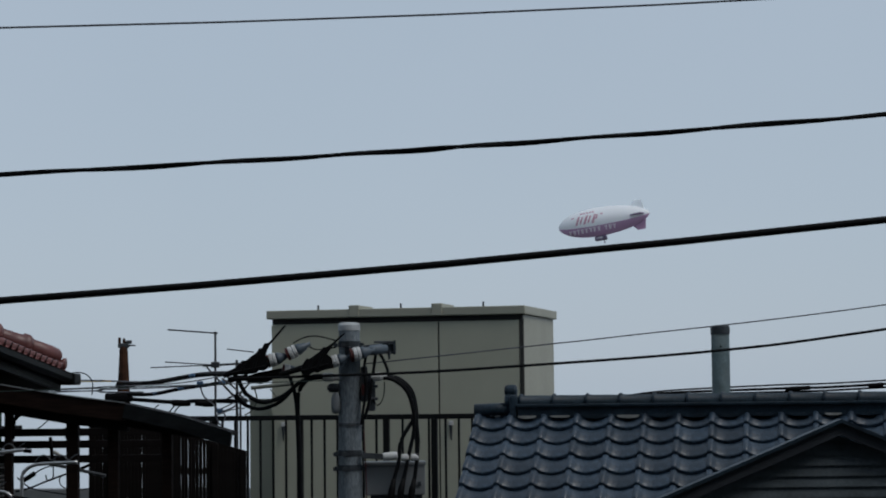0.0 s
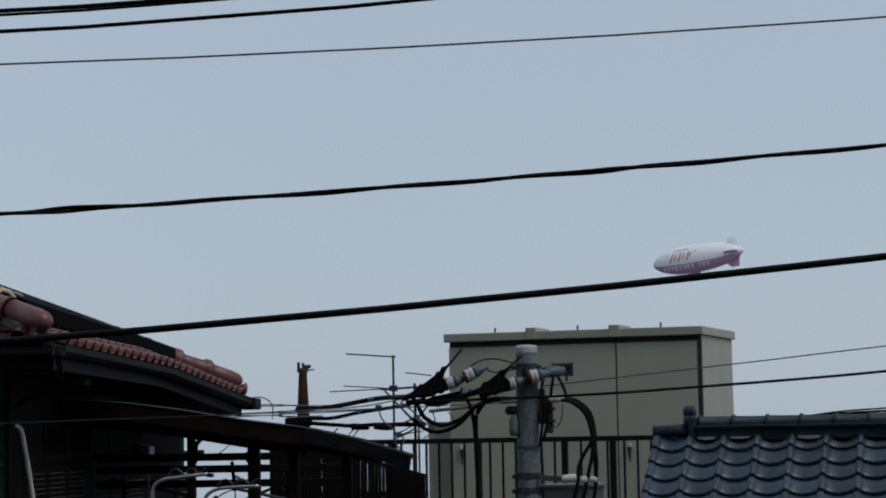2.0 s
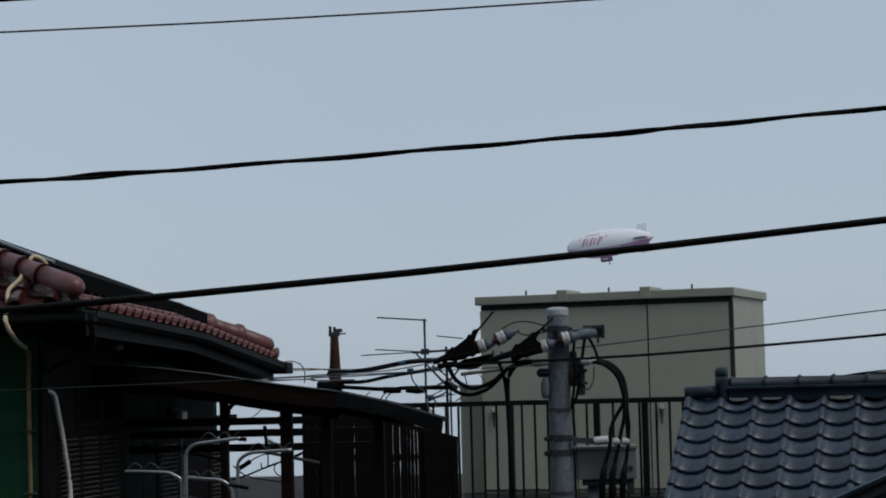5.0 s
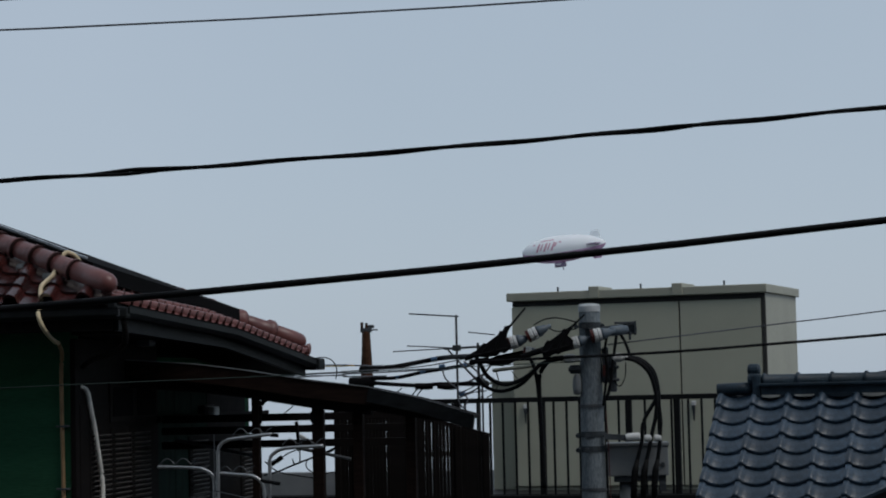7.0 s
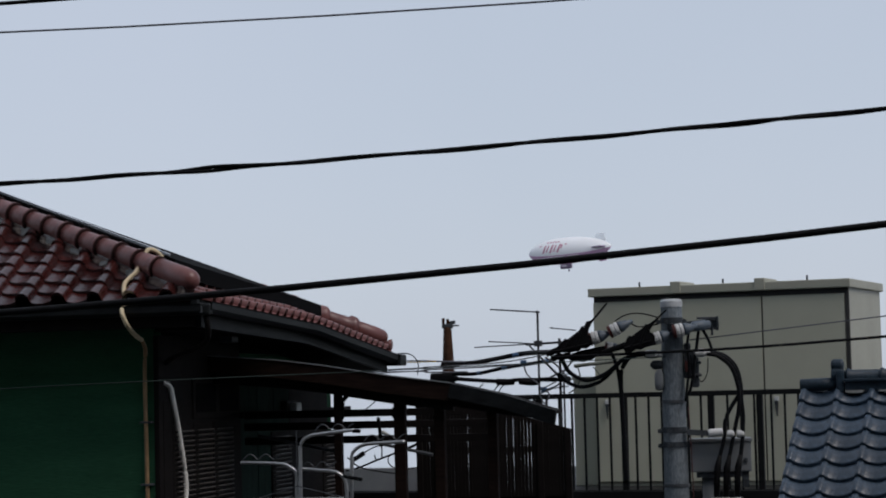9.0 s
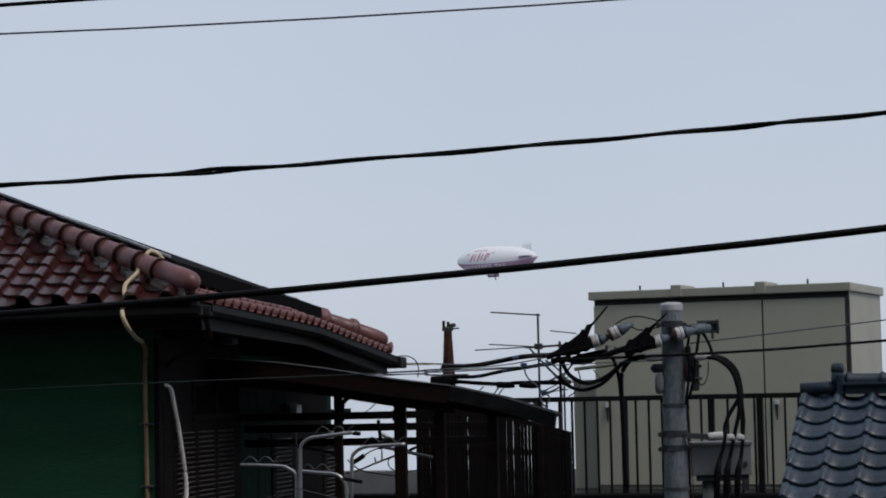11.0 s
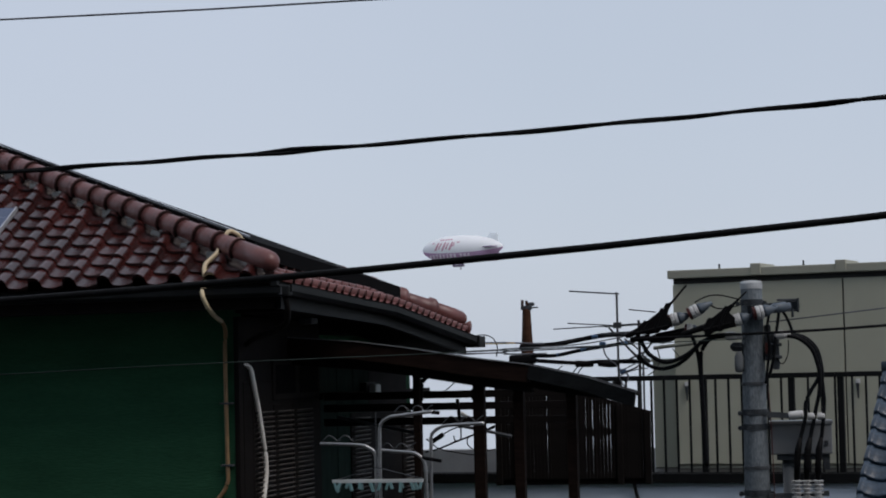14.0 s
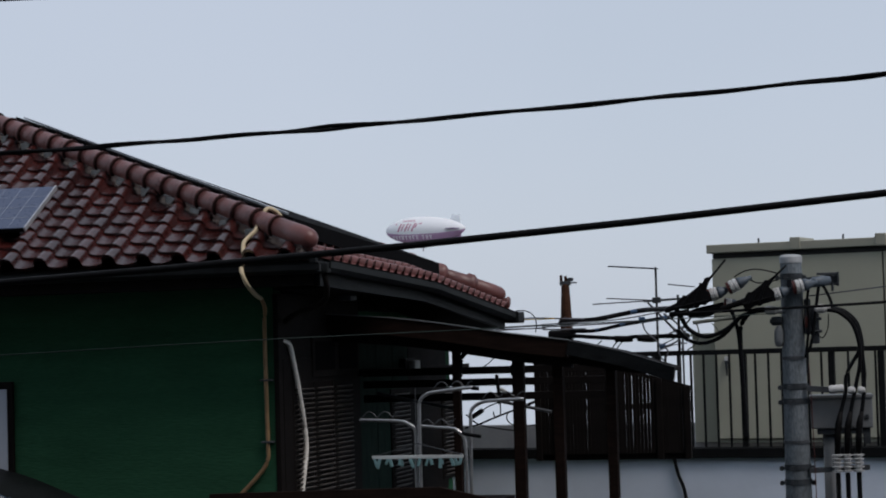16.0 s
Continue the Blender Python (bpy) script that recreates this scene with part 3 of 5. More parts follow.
# bracket, box and cable ends lower down
b = bmesh.new()
beam(b, (0.10, -0.1, 8.53), (0.34, -0.1, 8.51), 0.05, 0.05)
part("bracket_arm", b, M_STEEL, pole)
b = bmesh.new()
beam(b, (0.10, -0.08, 7.81), (0.62, -0.08, 7.83), 0.05, 0.045)
part("bracket_arm", b, M_STEEL, pole)
b = bmesh.new()
m = along((0.29, -0.12, 8.515), (0.42, -0.12, 8.525))
lathe(b, [(0, 0.03), (0.015, 0.037), (0.12, 0.037), (0.13, 0.03)], m)
part("cable_clamp", b, M_PORC, pole, "white cable clamp")
for x in (0.485, 0.57):
    b = bmesh.new()
    lathe(b, [(0, 0.028), (0.01, 0.034), (0.055, 0.034), (0.065, 0.026)], along((x - 0.03, -0.12, 8.505), (x + 0.04, -0.12, 8.505)))
    part("cable_clamp", b, M_PORC, pole, "white cable clamp")
crate = part("switch_box", nbox(0.13, 0.665, -0.02, 0.36, 8.17, 8.455, 0.012), M_BOX, pole, "grey steel switch box")
part("box_lid", nbox(0.12, 0.675, -0.03, 0.37, 8.435, 8.465, 0.006), M_BOX, crate)
part("hinge", nbox(0.60, 0.63, -0.034, -0.02, 8.25, 8.29, 0.004), M_DARKSTEEL, crate)
b = nbox(0.18, 0.64, 0.0, 0.3, 8.12, 8.172, 0.004)
box(b, 0.585, 0.64, 0.0, 0.03, 8.03, 8.17)
part("box_bracket", b, M_DARKSTEEL, pole)
b = bmesh.new()
rod(b, (0.29, 0.1, 8.13), (0.27, 0.1, 0), 0.06, 0.06, 16)
part("riser_pipe", b, M_BOX, pole, "grey plastic riser pipe", True)
for x in (0.345, 0.428, 0.525):
    b = bmesh.new()
    prof = []
    for k in range(5):
        z = 7.95 - k * 0.034
        prof += [(z, 0.028), (z - 0.004, 0.05), (z - 0.016, 0.046), (z - 0.018, 0.028)]
    lathe(b, prof[::-1], Matrix.Translation((x, -0.13, 0)), 14)
    part("cable_termination", b, M_PORC, pole, "ribbed white porcelain cable end")
    b = bmesh.new()
    tube(b, [Vector((x, -0.13, 7.95)), Vector((x + 0.008, -0.13, 8.10)), Vector((x + 0.018, -0.13, 8.21)), Vector((x + 0.042, -0.125, 8.32))], 0.03, 12, [0.026, 0.029, 0.031, 0.019])
    part("cable_boot", b, M_BLACK, pole, "black tapered cable boot", True)
    b = bmesh.new()
    rod(b, (x, -0.13, 7.79), (x, -0.13, 5.0), 0.022)
    part("cable_tail", b, M_CABLE, pole)


# ---------------------------------------------------------------- wires
def wire(name, pts, r, material, label, category="cable", steps=10, n=6):
    b = bmesh.new()
    tube(b, smooth_path(pts, steps), r, n)
    return tagged(part(name, b, material, None, "", True), label, category)


def line_z(x, x0, z0, x1, z1, sag):
    """Height of a hanging line through two points, with a small bow."""
    t = (x - x0) / (x1 - x0)
    return z0 + (z1 - z0) * t + sag * t * (t - 1)


def long_wire(name, y, x0, z0, x1, z1, sag, r, material, label, span=(-24, 24)):
    pts = [(x, y, line_z(x, x0, z0, x1, z1, sag)) for x in np.linspace(span[0], span[1], 49)]
    b = bmesh.new()
    tube(b, [Vector(p) for p in pts], r, 8)
    return tagged(part(name, b, material, None, "", True), label, "cable", "overhead wires")


# twisted cable: two strands wound loosely round one another
def twisted(name, y, x0, z0, x1, z1, sag, r, turn, label):
    root = thing(name, Matrix.Identity(4), label, "cable", "overhead wires")
    xs = np.arange(-12, 12, 0.02)
    ph, phase = [], 0.0
    for x in xs:
        phase += 0.02 * 2 * math.pi / turn
        ph.append(phase)
    for s in (0, 1):
        b = bmesh.new()
        pts = []
        for x, a in zip(xs, ph):
            gap = 0.0032 + 0.0046 * max(0.0, math.cos(math.pi * (x - 0.02) / 1.18)) ** 20 + 0.0008 * math.sin(x * 5.3 + 1)
            a2 = a + s * math.pi
            pts.append(Vector((x, y + gap * math.cos(a2), line_z(x, x0, z0, x1, z1, sag) + 0.0018 * math.sin(x * 11.0 + math.sin(x * 2.3)) + gap * math.sin(a2))))
        tube(b, pts, r, 6)
        part("strand", b, M_CABLE, root, smooth=True)
    return root


long_wire("power_cable", 9.0, -3.84, 9.330, 1.84, 9.730, 0.157, 0.0152, M_CABLE, "thick black overhead cable")
twisted("twisted_cable", 9.0, -3.82, 9.90, 1.85, 10.17, 0.15, 0.0088, 1.05, "black twisted pair of overhead cables")
long_wire("thin_wire", 10.0, -3.77, 10.75, 1.42, 10.84, 0.13, 0.0047, M_THIN, "thin grey overhead wire")
long_wire("power_cable", 8.0, -3.02, 10.59, -0.63, 10.67, 0.063, 0.0085, M_CABLE, "black overhead cable near the top")
long_wire("power_cable", 8.02, -3.02, 10.576, -0.63, 10.664, 0.063, 0.006, M_CABLE, "black overhead cable near the top")
long_wire("power_cable", 8.0, -3.02, 10.51, -0.09, 10.63, 0.097, 0.0078, M_CABLE, "black overhead cable near the top")
wire("guy_wire", [(-9.0, 15, 8.95), (-6.4, 15, 9.02), (-4.67, 15, 9.07), (-2.9, 16.4, 9.12), (-0.9, 19.45, 9.2)], 0.0045, M_GUY, "thin faded green wire crossing to the utility pole")
wire("service_wire", [(-0.7, 19.6, 9.345), (-0.44, 19.55, 9.368), (0.3, 19.5, 9.438), (1.0, 19.5, 9.505), (1.59, 19.5, 9.563), (3.96, 19.5, 9.818), (9.0, 19.5, 10.5)], 0.0065, M_THIN, "thin grey wire running from the utility pole")
wire("service_wire", [(-1.9, 19.3, 9.22), (-0.49, 19.3, 9.25), (0.57, 19.4, 9.30), (2.40, 19.5, 9.42), (3.96, 19.5, 9.60), (9.0, 19.5, 10.3)], 0.014, M_CABLE, "dark wire running past the utility pole")
for dz, r in ((0.0, 0.02), (0.05, 0.013), (-0.045, 0.016)):
    wire("far_cable", [(2.2, 30, 8.98 + dz * 0.3), (2.98, 30, 9.075 + dz * 0.6), (4.5, 30, 9.12 + dz), (6.07, 30, 9.17 + dz), (12, 30, 9.5 + dz)], r, M_CABLE, "black cable behind the grey roof")
for x0, x1, z_ in ((4.68, 5.02, 9.116), (5.82, 6.02, 9.15)):
    wire("cable_sleeve", [(x0, 29.97, z_), ((x0 + x1) / 2, 29.97, z_ + 0.006), (x1, 29.97, z_ + 0.014)], 0.034, M_BLACK, "black cable sleeve on the wire")
# cables from the pole to the far side of the red-tiled house
C = (("thick", [(-1.92, 19.5, 9.27), (-2.36, 21, 9.28), (-2.80, 21, 9.21), (-3.0, 21, 9.205), (-3.1, 21, 9.2)], 0.026), ("thick", [(-1.9, 19.5, 9.22), (-2.09, 21, 9.21), (-2.53, 21, 9.15), (-2.81, 21, 9.10), (-3.05, 21, 9.10)], 0.020),
     ("thick", [(-1.86, 19.5, 9.05), (-1.93, 21, 9.02), (-2.37, 21, 9.03), (-2.59, 21, 9.02), (-3.03, 21, 9.055)], 0.022),
     ("thin", [(-2.0, 20, 9.18), (-2.8, 21, 9.16), (-3.3, 21, 9.15), (-4.1, 25.4, 9.17), (-6.0, 29, 9.15)], 0.007), ("thin", [(-2.9, 21, 9.215), (-3.3, 21, 9.235), (-4.1, 25.4, 9.29), (-6.0, 29, 9.35)], 0.008),
     ("thin", [(-2.9, 21, 9.12), (-3.3, 21, 9.125), (-4.1, 25.4, 9.165), (-6.0, 29, 9.2)], 0.008), ("thin", [(-2.0, 20, 9.26), (-2.6, 21, 9.20), (-3.3, 21, 9.175), (-4.1, 25.4, 9.205), (-6.0, 29, 9.2)], 0.006))
for kind_, pts, r in C:
    wire("service_cable", pts, r, M_CABLE if kind_ == "thick" else M_THIN, "black bundled cable leaving the utility pole" if kind_ == "thick" else "thin grey wire leaving the utility pole")
wire("cable_sleeve", [(-2.98, 21, 9.20), (-3.05, 21, 9.19), (-3.12, 21, 9.185), (-3.16, 21, 9.20)], 0.034, M_BLACK, "black cable sleeve on the wire", "cable")
wire("cable_sleeve", [(-2.62, 21, 9.015), (-2.5, 21, 9.01), (-2.45, 21, 9.015)], 0.036, M_BLACK, "black cable sleeve on the wire", "cable")
wire("cable_sleeve", [(-2.40, 21, 9.015), (-2.28, 21, 9.00), (-2.2, 21, 9.01)], 0.034, M_BLACK, "black cable sleeve on the wire", "cable")
for x, y_, z_, r in ((-2.43, 21, 9.272, 0.024), (-2.54, 21, 9.15, 0.024), (-2.34, 20.9, 9.19, 0.034), (-2.1, 20.6, 9.20, 0.026), (-2.22, 20.8, 9.285, 0.02), (-2.78, 21, 9.105, 0.022), (-2.15, 20.9, 8.93, 0.032)):
    b = bmesh.new()
    rod(b, (x - 0.03, y_, z_ - 0.004), (x + 0.03, y_, z_ + 0.004), r, r * 0.8, 8)
    bmesh.ops.bevel(b, geom=list(b.edges), offset=0.006, segments=1, affect="EDGES")
    tagged(part("cable_clamp", b, M_BLUE), "small blue plastic clamp on the bundled cable", "cable clamp", "cable clamps")
wire("drop_wire", [(-2.34, 20.9, 9.18), (-2.31, 20.9, 9.08), (-2.22, 20.9, 9.0), (-2.15, 20.9, 8.93), (-2.0, 20.7, 8.97), (-1.9, 20.4, 9.05)], 0.008, M_THIN, "thin grey drop wire", "cable")
wire("drop_wire", [(-2.15, 20.9, 8.93), (-2.1, 20.9, 8.88), (-2.15, 20.9, 8.80), (-2.2, 20.9, 8.90)], 0.008, M_THIN, "thin grey drop wire", "cable")
wire("yellow_wire", [(-3.1, 21, 9.225), (-3.3, 21.0, 9.23), (-4.1, 25.4, 9.275), (-6.0, 29, 9.33)], 0.007, M_YELLOW, "thin yellow marked wire", "cable")
TANGLE = (
    ([(-1.809, 20.4, 9.143), (-1.702, 20.4, 9.154), (-1.579, 20.4, 9.165), (-1.428, 20.4, 9.18)], 0.02, "g"),
    ([(-1.774, 20.4, 9.131), (-1.755, 20.4, 9.025), (-1.804, 20.4, 8.934), (-1.868, 20.4, 8.892)], 0.007, "g"),
    ([(-1.632, 20.4, 9.133), (-1.581, 20.4, 9.07), (-1.561, 20.4, 9.017), (-1.575, 20.4, 8.965)], 0.006, "g"),
    ([(-2.108, 20.4, 9.22), (-2.001, 20.4, 9.106), (-1.935, 20.4, 9.057)], 0.01, "t"),
    ([(-2.081, 20.4, 9.237), (-1.968, 20.4, 9.15), (-1.865, 20.4, 9.024)], 0.009, "t"),
    ([(-2.133, 20.4, 8.933), (-1.99, 20.4, 9.0), (-1.864, 20.4, 9.077)], 0.006, "t"),
    ([(-2.134, 20.4, 8.892), (-2.009, 20.4, 8.939), (-1.867, 20.4, 8.957)], 0.006, "t"),
    ([(-2.131, 20.4, 9.03), (-2.007, 20.4, 9.031), (-1.865, 20.4, 9.01)], 0.018, "k"),
    ([(-1.939, 20.4, 9.246), (-1.938, 20.4, 9.078), (-1.947, 20.4, 8.867)], 0.01, "k"),
    ([(-1.937, 20.4, 8.973), (-1.906, 20.4, 8.937), (-1.925, 20.4, 8.893)], 0.006, "t"),
)
for pts, r, look_ in TANGLE:
    if look_ == "g":
        wire("cable_fitting", pts, r, M_PATINA, "grey-green weathered cable fitting beside the pole", "cable fitting")
    else:
        wire("drop_wire", pts, r, M_THIN if look_ == "t" else M_CABLE, "thin grey drop wire" if look_ == "t" else "black drop wire crossing the bundled cables")
for x in (-2.75, -2.58, -2.53):
    wire("drop_wire", [(x, 21, 9.0), (x - 0.06, 21, 8.94), (x - 0.09, 21, 8.85)], 0.006, M_CABLE, "short black drop wire", "cable")

# ---------------------------------------------------------------- red-tiled green house
HOUSE = pose(-4.79, 18.0, 0, 0, 0, -4)
PF, PS = 0.63, 0.35
ANGLE, ANGLE_S = math.degrees(math.atan(PF)), math.degrees(math.atan(PS))
DEEP, WIDE, TX, TY = 6.5, 12.5, 4.1, 2.28
HIP_SLOPE = TY / TX
KINK = 3.2


def eave(y):
    """Height of the side eave: it sags towards the back."""
    return 9.765 - 0.030 * y if y < KINK else 9.669 - 0.085 * (y - KINK)


house = thing("red_tiled_house", HOUSE, "dark green rendered house with a red-brown tiled hip roof", "house")
part("front_wall", nbox(-WIDE + 0.6, -0.62, 0.6, 0.8, 0, 9.62), M_GREEN, house)
part("side_wall", nbox(-0.8, -0.6, 0.802, DEEP - 0.36, 0, 9.36), M_GREEN, house)
part("back_wall", nbox(-WIDE + 0.6, -0.6, DEEP - 0.36, DEEP - 0.16, 0, 9.36), M_GREEN, house)
part("left_wall", nbox(-WIDE + 0.6, -WIDE + 0.8, 0.8, DEEP - 0.36, 0, 9.36), M_GREEN, house)
part("corner_board", nbox(-0.622, -0.575, 0.59, 0.66, 0, 9.5, 0.006), M_SOFFIT, house, "dark corner board")
part("front_soffit", nbox(-WIDE, -0.06, -0.02, 0.6, 9.56, 9.62), M_SOFFIT, house, "dark brown soffit under the eave")
bm = bmesh.new()
for y0, y1 in ((0.6, KINK), (KINK, DEEP)):
    vs = [bm.verts.new((x, y, eave(y) - dz)) for y in (y0, y1) for x, dz in ((-0.6, 0.215), (-0.05, 0.215), (-0.05, 0.16), (-0.6, 0.16))]
    for f4 in ((0, 1, 2, 3), (7, 6, 5, 4), (0, 4, 5, 1), (1, 5, 6, 2), (2, 6, 7, 3), (3, 7, 4, 0)):
        bm.faces.new([vs[k] for k in f4])
part("side_soffit", bm, M_SOFFIT, house, "dark brown soffit under the eave")
# roof deck: front and side planes under the tiles
bm = bmesh.new()
A0, A1, A2, A3, A4, A5, A6 = (0, 0), (-TX, TY), (-WIDE + TX, TY), (-WIDE, 0), (0, DEEP), (-WIDE, DEEP), (0, KINK)
z_of = {A0: 9.73, A1: 9.75 + PF * TY, A2: 9.75 + PF * TY, A3: 9.73, A4: eave(DEEP) - 0.04, A5: 9.4, A6: eave(KINK) - 0.04}
v = {k: bm.verts.new((k[0], k[1], z)) for k, z in z_of.items()}
for f_ in ((A0, A1, A2, A3), (A0, A6, A1), (A6, A4, A1), (A4, A5, A2, A1), (A5, A3, A2)):
    bm.faces.new([v[k] for k in f_])
bmesh.ops.solidify(bm, geom=list(bm.faces), thickness=0.05)
part("roof_deck", bm, M_SOFFIT, house, "dark boards under the tiles")

T_W, T_L = 0.328, 0.192


def s_tile(lip=0.002):
    """One glazed S tile: a tall roll and a shallow pan, with a thick front edge."""
    b = bmesh.new()
    prof = []
    for k in range(9):
        a = math.pi * k / 8
        prof.append((-0.066 * math.cos(a) + 0.066, 0.084 * math.sin(a) ** 0.85 if 0 < k < 8 else 0.0))
    prof += [(0.155, -0.014), (0.195, -0.022), (0.245, -0.022), (0.29, -0.010), (T_W + 0.006, 0.004)]
    top = [[b.verts.new((x, y, z + dz)) for x, z in prof] for y, dz in ((-0.03, 0.034), (0.1, 0.02), (0.24, 0.0))]
    low = [[b.verts.new((x, y, z + dz)) for x, z in prof] for y, dz in ((-0.03, 0.034), (-0.026, lip))]
    for i in range(len(prof) - 1):
        for k in range(2):
            b.faces.new((top[k][i], top[k][i + 1], top[k + 1][i + 1], top[k + 1][i]))
        b.faces.new((low[1][i], low[1][i + 1], low[0][i + 1], low[0][i]))
    bmesh.ops.recalc_face_normals(b, faces=b.faces)
    return b


front_slope = part("front_roof_slope", nbox(-WIDE, 0, 0.02, 0.05, 9.70, 9.76), M_SOFFIT, house, "front roof slope of red-brown tiles")
side_slope = part("side_roof_slope", nbox(-0.30, -0.25, 0.35, 3.6, 9.60, 9.64), M_SOFFIT, house, "side roof slope of red-brown tiles")
# tile rows of the front slope run up the local y axis, those of the side slope up the negative x axis
tile = None
rnd = random.Random(7)
cosa = math.cos(math.radians(ANGLE))
rest = bmesh.new()
for row in range(15):
    y = 0.0 + row * T_L * cosa
    for col in range(42):
        x = 0.0 - (col + 1) * T_W
        if x > -y / HIP_SLOPE - 0.04 or x < -WIDE + y / HIP_SLOPE or y > TY - 0.1:
            continue
        m = pose(x, y, 9.79 + PF * y, ANGLE + rnd.uniform(-0.8, 0.8), 0, rnd.uniform(-0.7, 0.7))
        if x + T_W > -(y + 0.24) / HIP_SLOPE - 0.05 or x <= -6.0:
            t_ = s_tile()
            t_.transform(m)
            if x > -6.0:  # cut along the hip
                bmesh.ops.bisect_plane(t_, geom=t_.verts[:] + t_.edges[:] + t_.faces[:], plane_co=(0.0, 0.0, 0), plane_no=(HIP_SLOPE, 1, 0), clear_outer=True)
                if len(t_.faces):
                    part("tile", t_, M_RED, front_slope, smooth=True)
                else:
                    t_.free()
                continue
            me = bpy.data.meshes.new("t")
            t_.to_mesh(me)
            t_.free()
            rest.from_mesh(me)
            bpy.data.meshes.remove(me)
        elif tile is None:
            tile = part("tile", s_tile(), M_RED, front_slope, smooth=True)
            tile.matrix_local = m
        else:
            again(tile, front_slope, m)
tagged(part("tiles_beyond", rest, M_RED, front_slope, smooth=True), kind="stuff")


def side_z(x, y):
    """Height of the side slope, which is level at its top and sags along the eave."""
    return eave(y) - PS * x + (9.775 - eave(y)) * -x / TX


side_tile = None
for row in range(17):
    x = 0.06 - row * 0.24
    for col in range(28):
        y = 0.10 + col * 0.235
        if y < -x * HIP_SLOPE + 0.1 or y + 0.235 > DEEP + x * (DEEP - TY) / TX:
            continue
        m = pose(x, y, side_z(x, y), 0, 0, 90) @ pose(0, 0, 0, ANGLE_S) @ Matrix.Diagonal((0.235 / T_W, 1, 0.85, 1))
        if side_tile is None:
            # Side tiles take the paler hip colour, with the sky's reflection put in.
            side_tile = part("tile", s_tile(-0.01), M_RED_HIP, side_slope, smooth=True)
            side_tile.matrix_local = m
        else:
            again(side_tile, side_slope, m)

# hip caps with raised collars
hip_cap = None
HIP = Vector((-TX, TY, TX * PS))
step, first = 0.262, 0.43
length = HIP.length
n_caps = int((length - first) / step) + 2
hip_ob = part("hip_ridge", beam(bmesh.new(), (-0.1, 0.1 * HIP_SLOPE, 9.84), (-TX, TY, 9.80 + TX * PS), 0.13, 0.10), M_RED, house, "tile bed of the hip")
hip_dir = HIP.normalized()


def cap_mesh(end=False, size=step):
    b = bmesh.new()
    prof = [(0.0, 0.070), (0.002, 0.102), (0.014, 0.107), (0.028, 0.104), (0.034, 0.095), (size * 0.5, 0.092), (size + 0.03, 0.085)]
    if end:
        prof = [(-0.07, 0.015), (-0.062, 0.045), (-0.04, 0.07), (0.0, 0.088), (0.1, 0.096), (first + 0.02, 0.091)]
    lathe(b, prof, Matrix.Identity(4), 16)
    return b


def joint_mesh():
    b = bmesh.new()
    lathe(b, [(-0.020, 0.08), (-0.018, 0.103), (0.003, 0.1075), (0.006, 0.085)], Matrix.Identity(4), 16)
    return b


joint = None


for i in range(n_caps):
    p = Vector((-0.07, 0.07 * HIP_SLOPE, 9.945)) + hip_dir * (first + (i - 1) * step if i else 0.0)
    m = along(p, p + hip_dir)
    if i == 0:
        part("hip_cap", cap_mesh(True), M_RED_HIP, hip_ob, "rounded end tile of the hip", True).matrix_local = m
    elif hip_cap is None:
        hip_cap = part("hip_cap", cap_mesh(), M_RED_HIP, hip_ob, smooth=True)
        hip_cap.matrix_local = m
    else:
        again(hip_cap, hip_ob, m)
    if i and joint is None:
        joint = part("joint", joint_mesh(), M_JOINT, hip_ob, "dark joint between the hip tiles", True)
        joint.matrix_local = m
    elif i:
        again(joint, hip_ob, m)
far_cap = None
for i in range(5):
    d2 = Vector((-TX, TY - DEEP, 9.79 + PS * TX - eave(DEEP))).normalized()
    p = Vector((-0.03, DEEP, eave(DEEP) + 0.17)) + d2 * (i * 0.40)
    if i == 0:
        part("hip_cap", cap_mesh(True), M_RED_HIP, hip_ob, "rounded end tile of the hip", True).matrix_local = along(p, p + d2)
    elif far_cap is None:
        b = bmesh.new()
        lathe(b, [(-0.03, 0.07), (-0.028, 0.112), (0.0, 0.124), (0.05, 0.122), (0.065, 0.098), (0.22, 0.092), (0.43, 0.085)], Matrix.Identity(4), 16)
        far_cap = part("hip_cap", b, M_RED_HIP, hip_ob, "hip tile with a raised collar", True)
        far_cap.matrix_local = along(p, p + d2)
    else:
        again(far_cap, hip_ob, along(p, p + d2))
for i in range(12):
    p = Vector((-TX - i * step, TY, 9.92 + TX * PS))
    again(hip_cap, hip_ob, along(p + Vector((-step, 0, 0)), p))
# mortar lumps between the tiles and the hip
for i in range(12):
    k = 0.70 + i * 0.328 + rnd.uniform(-0.02, 0.02)
    y = k * HIP_SLOPE - 0.055
    part("mortar", nbox(-0.075, 0.075, -0.02, 0.04, -0.03, rnd.uniform(0.03, 0.055), 0.016), M_MORTAR, hip_ob).matrix_local = pose(-k, y, 9.83 + PF * y, rnd.uniform(-12, 12), rnd.uniform(-14, 14), -HIP_SLOPE * 50)


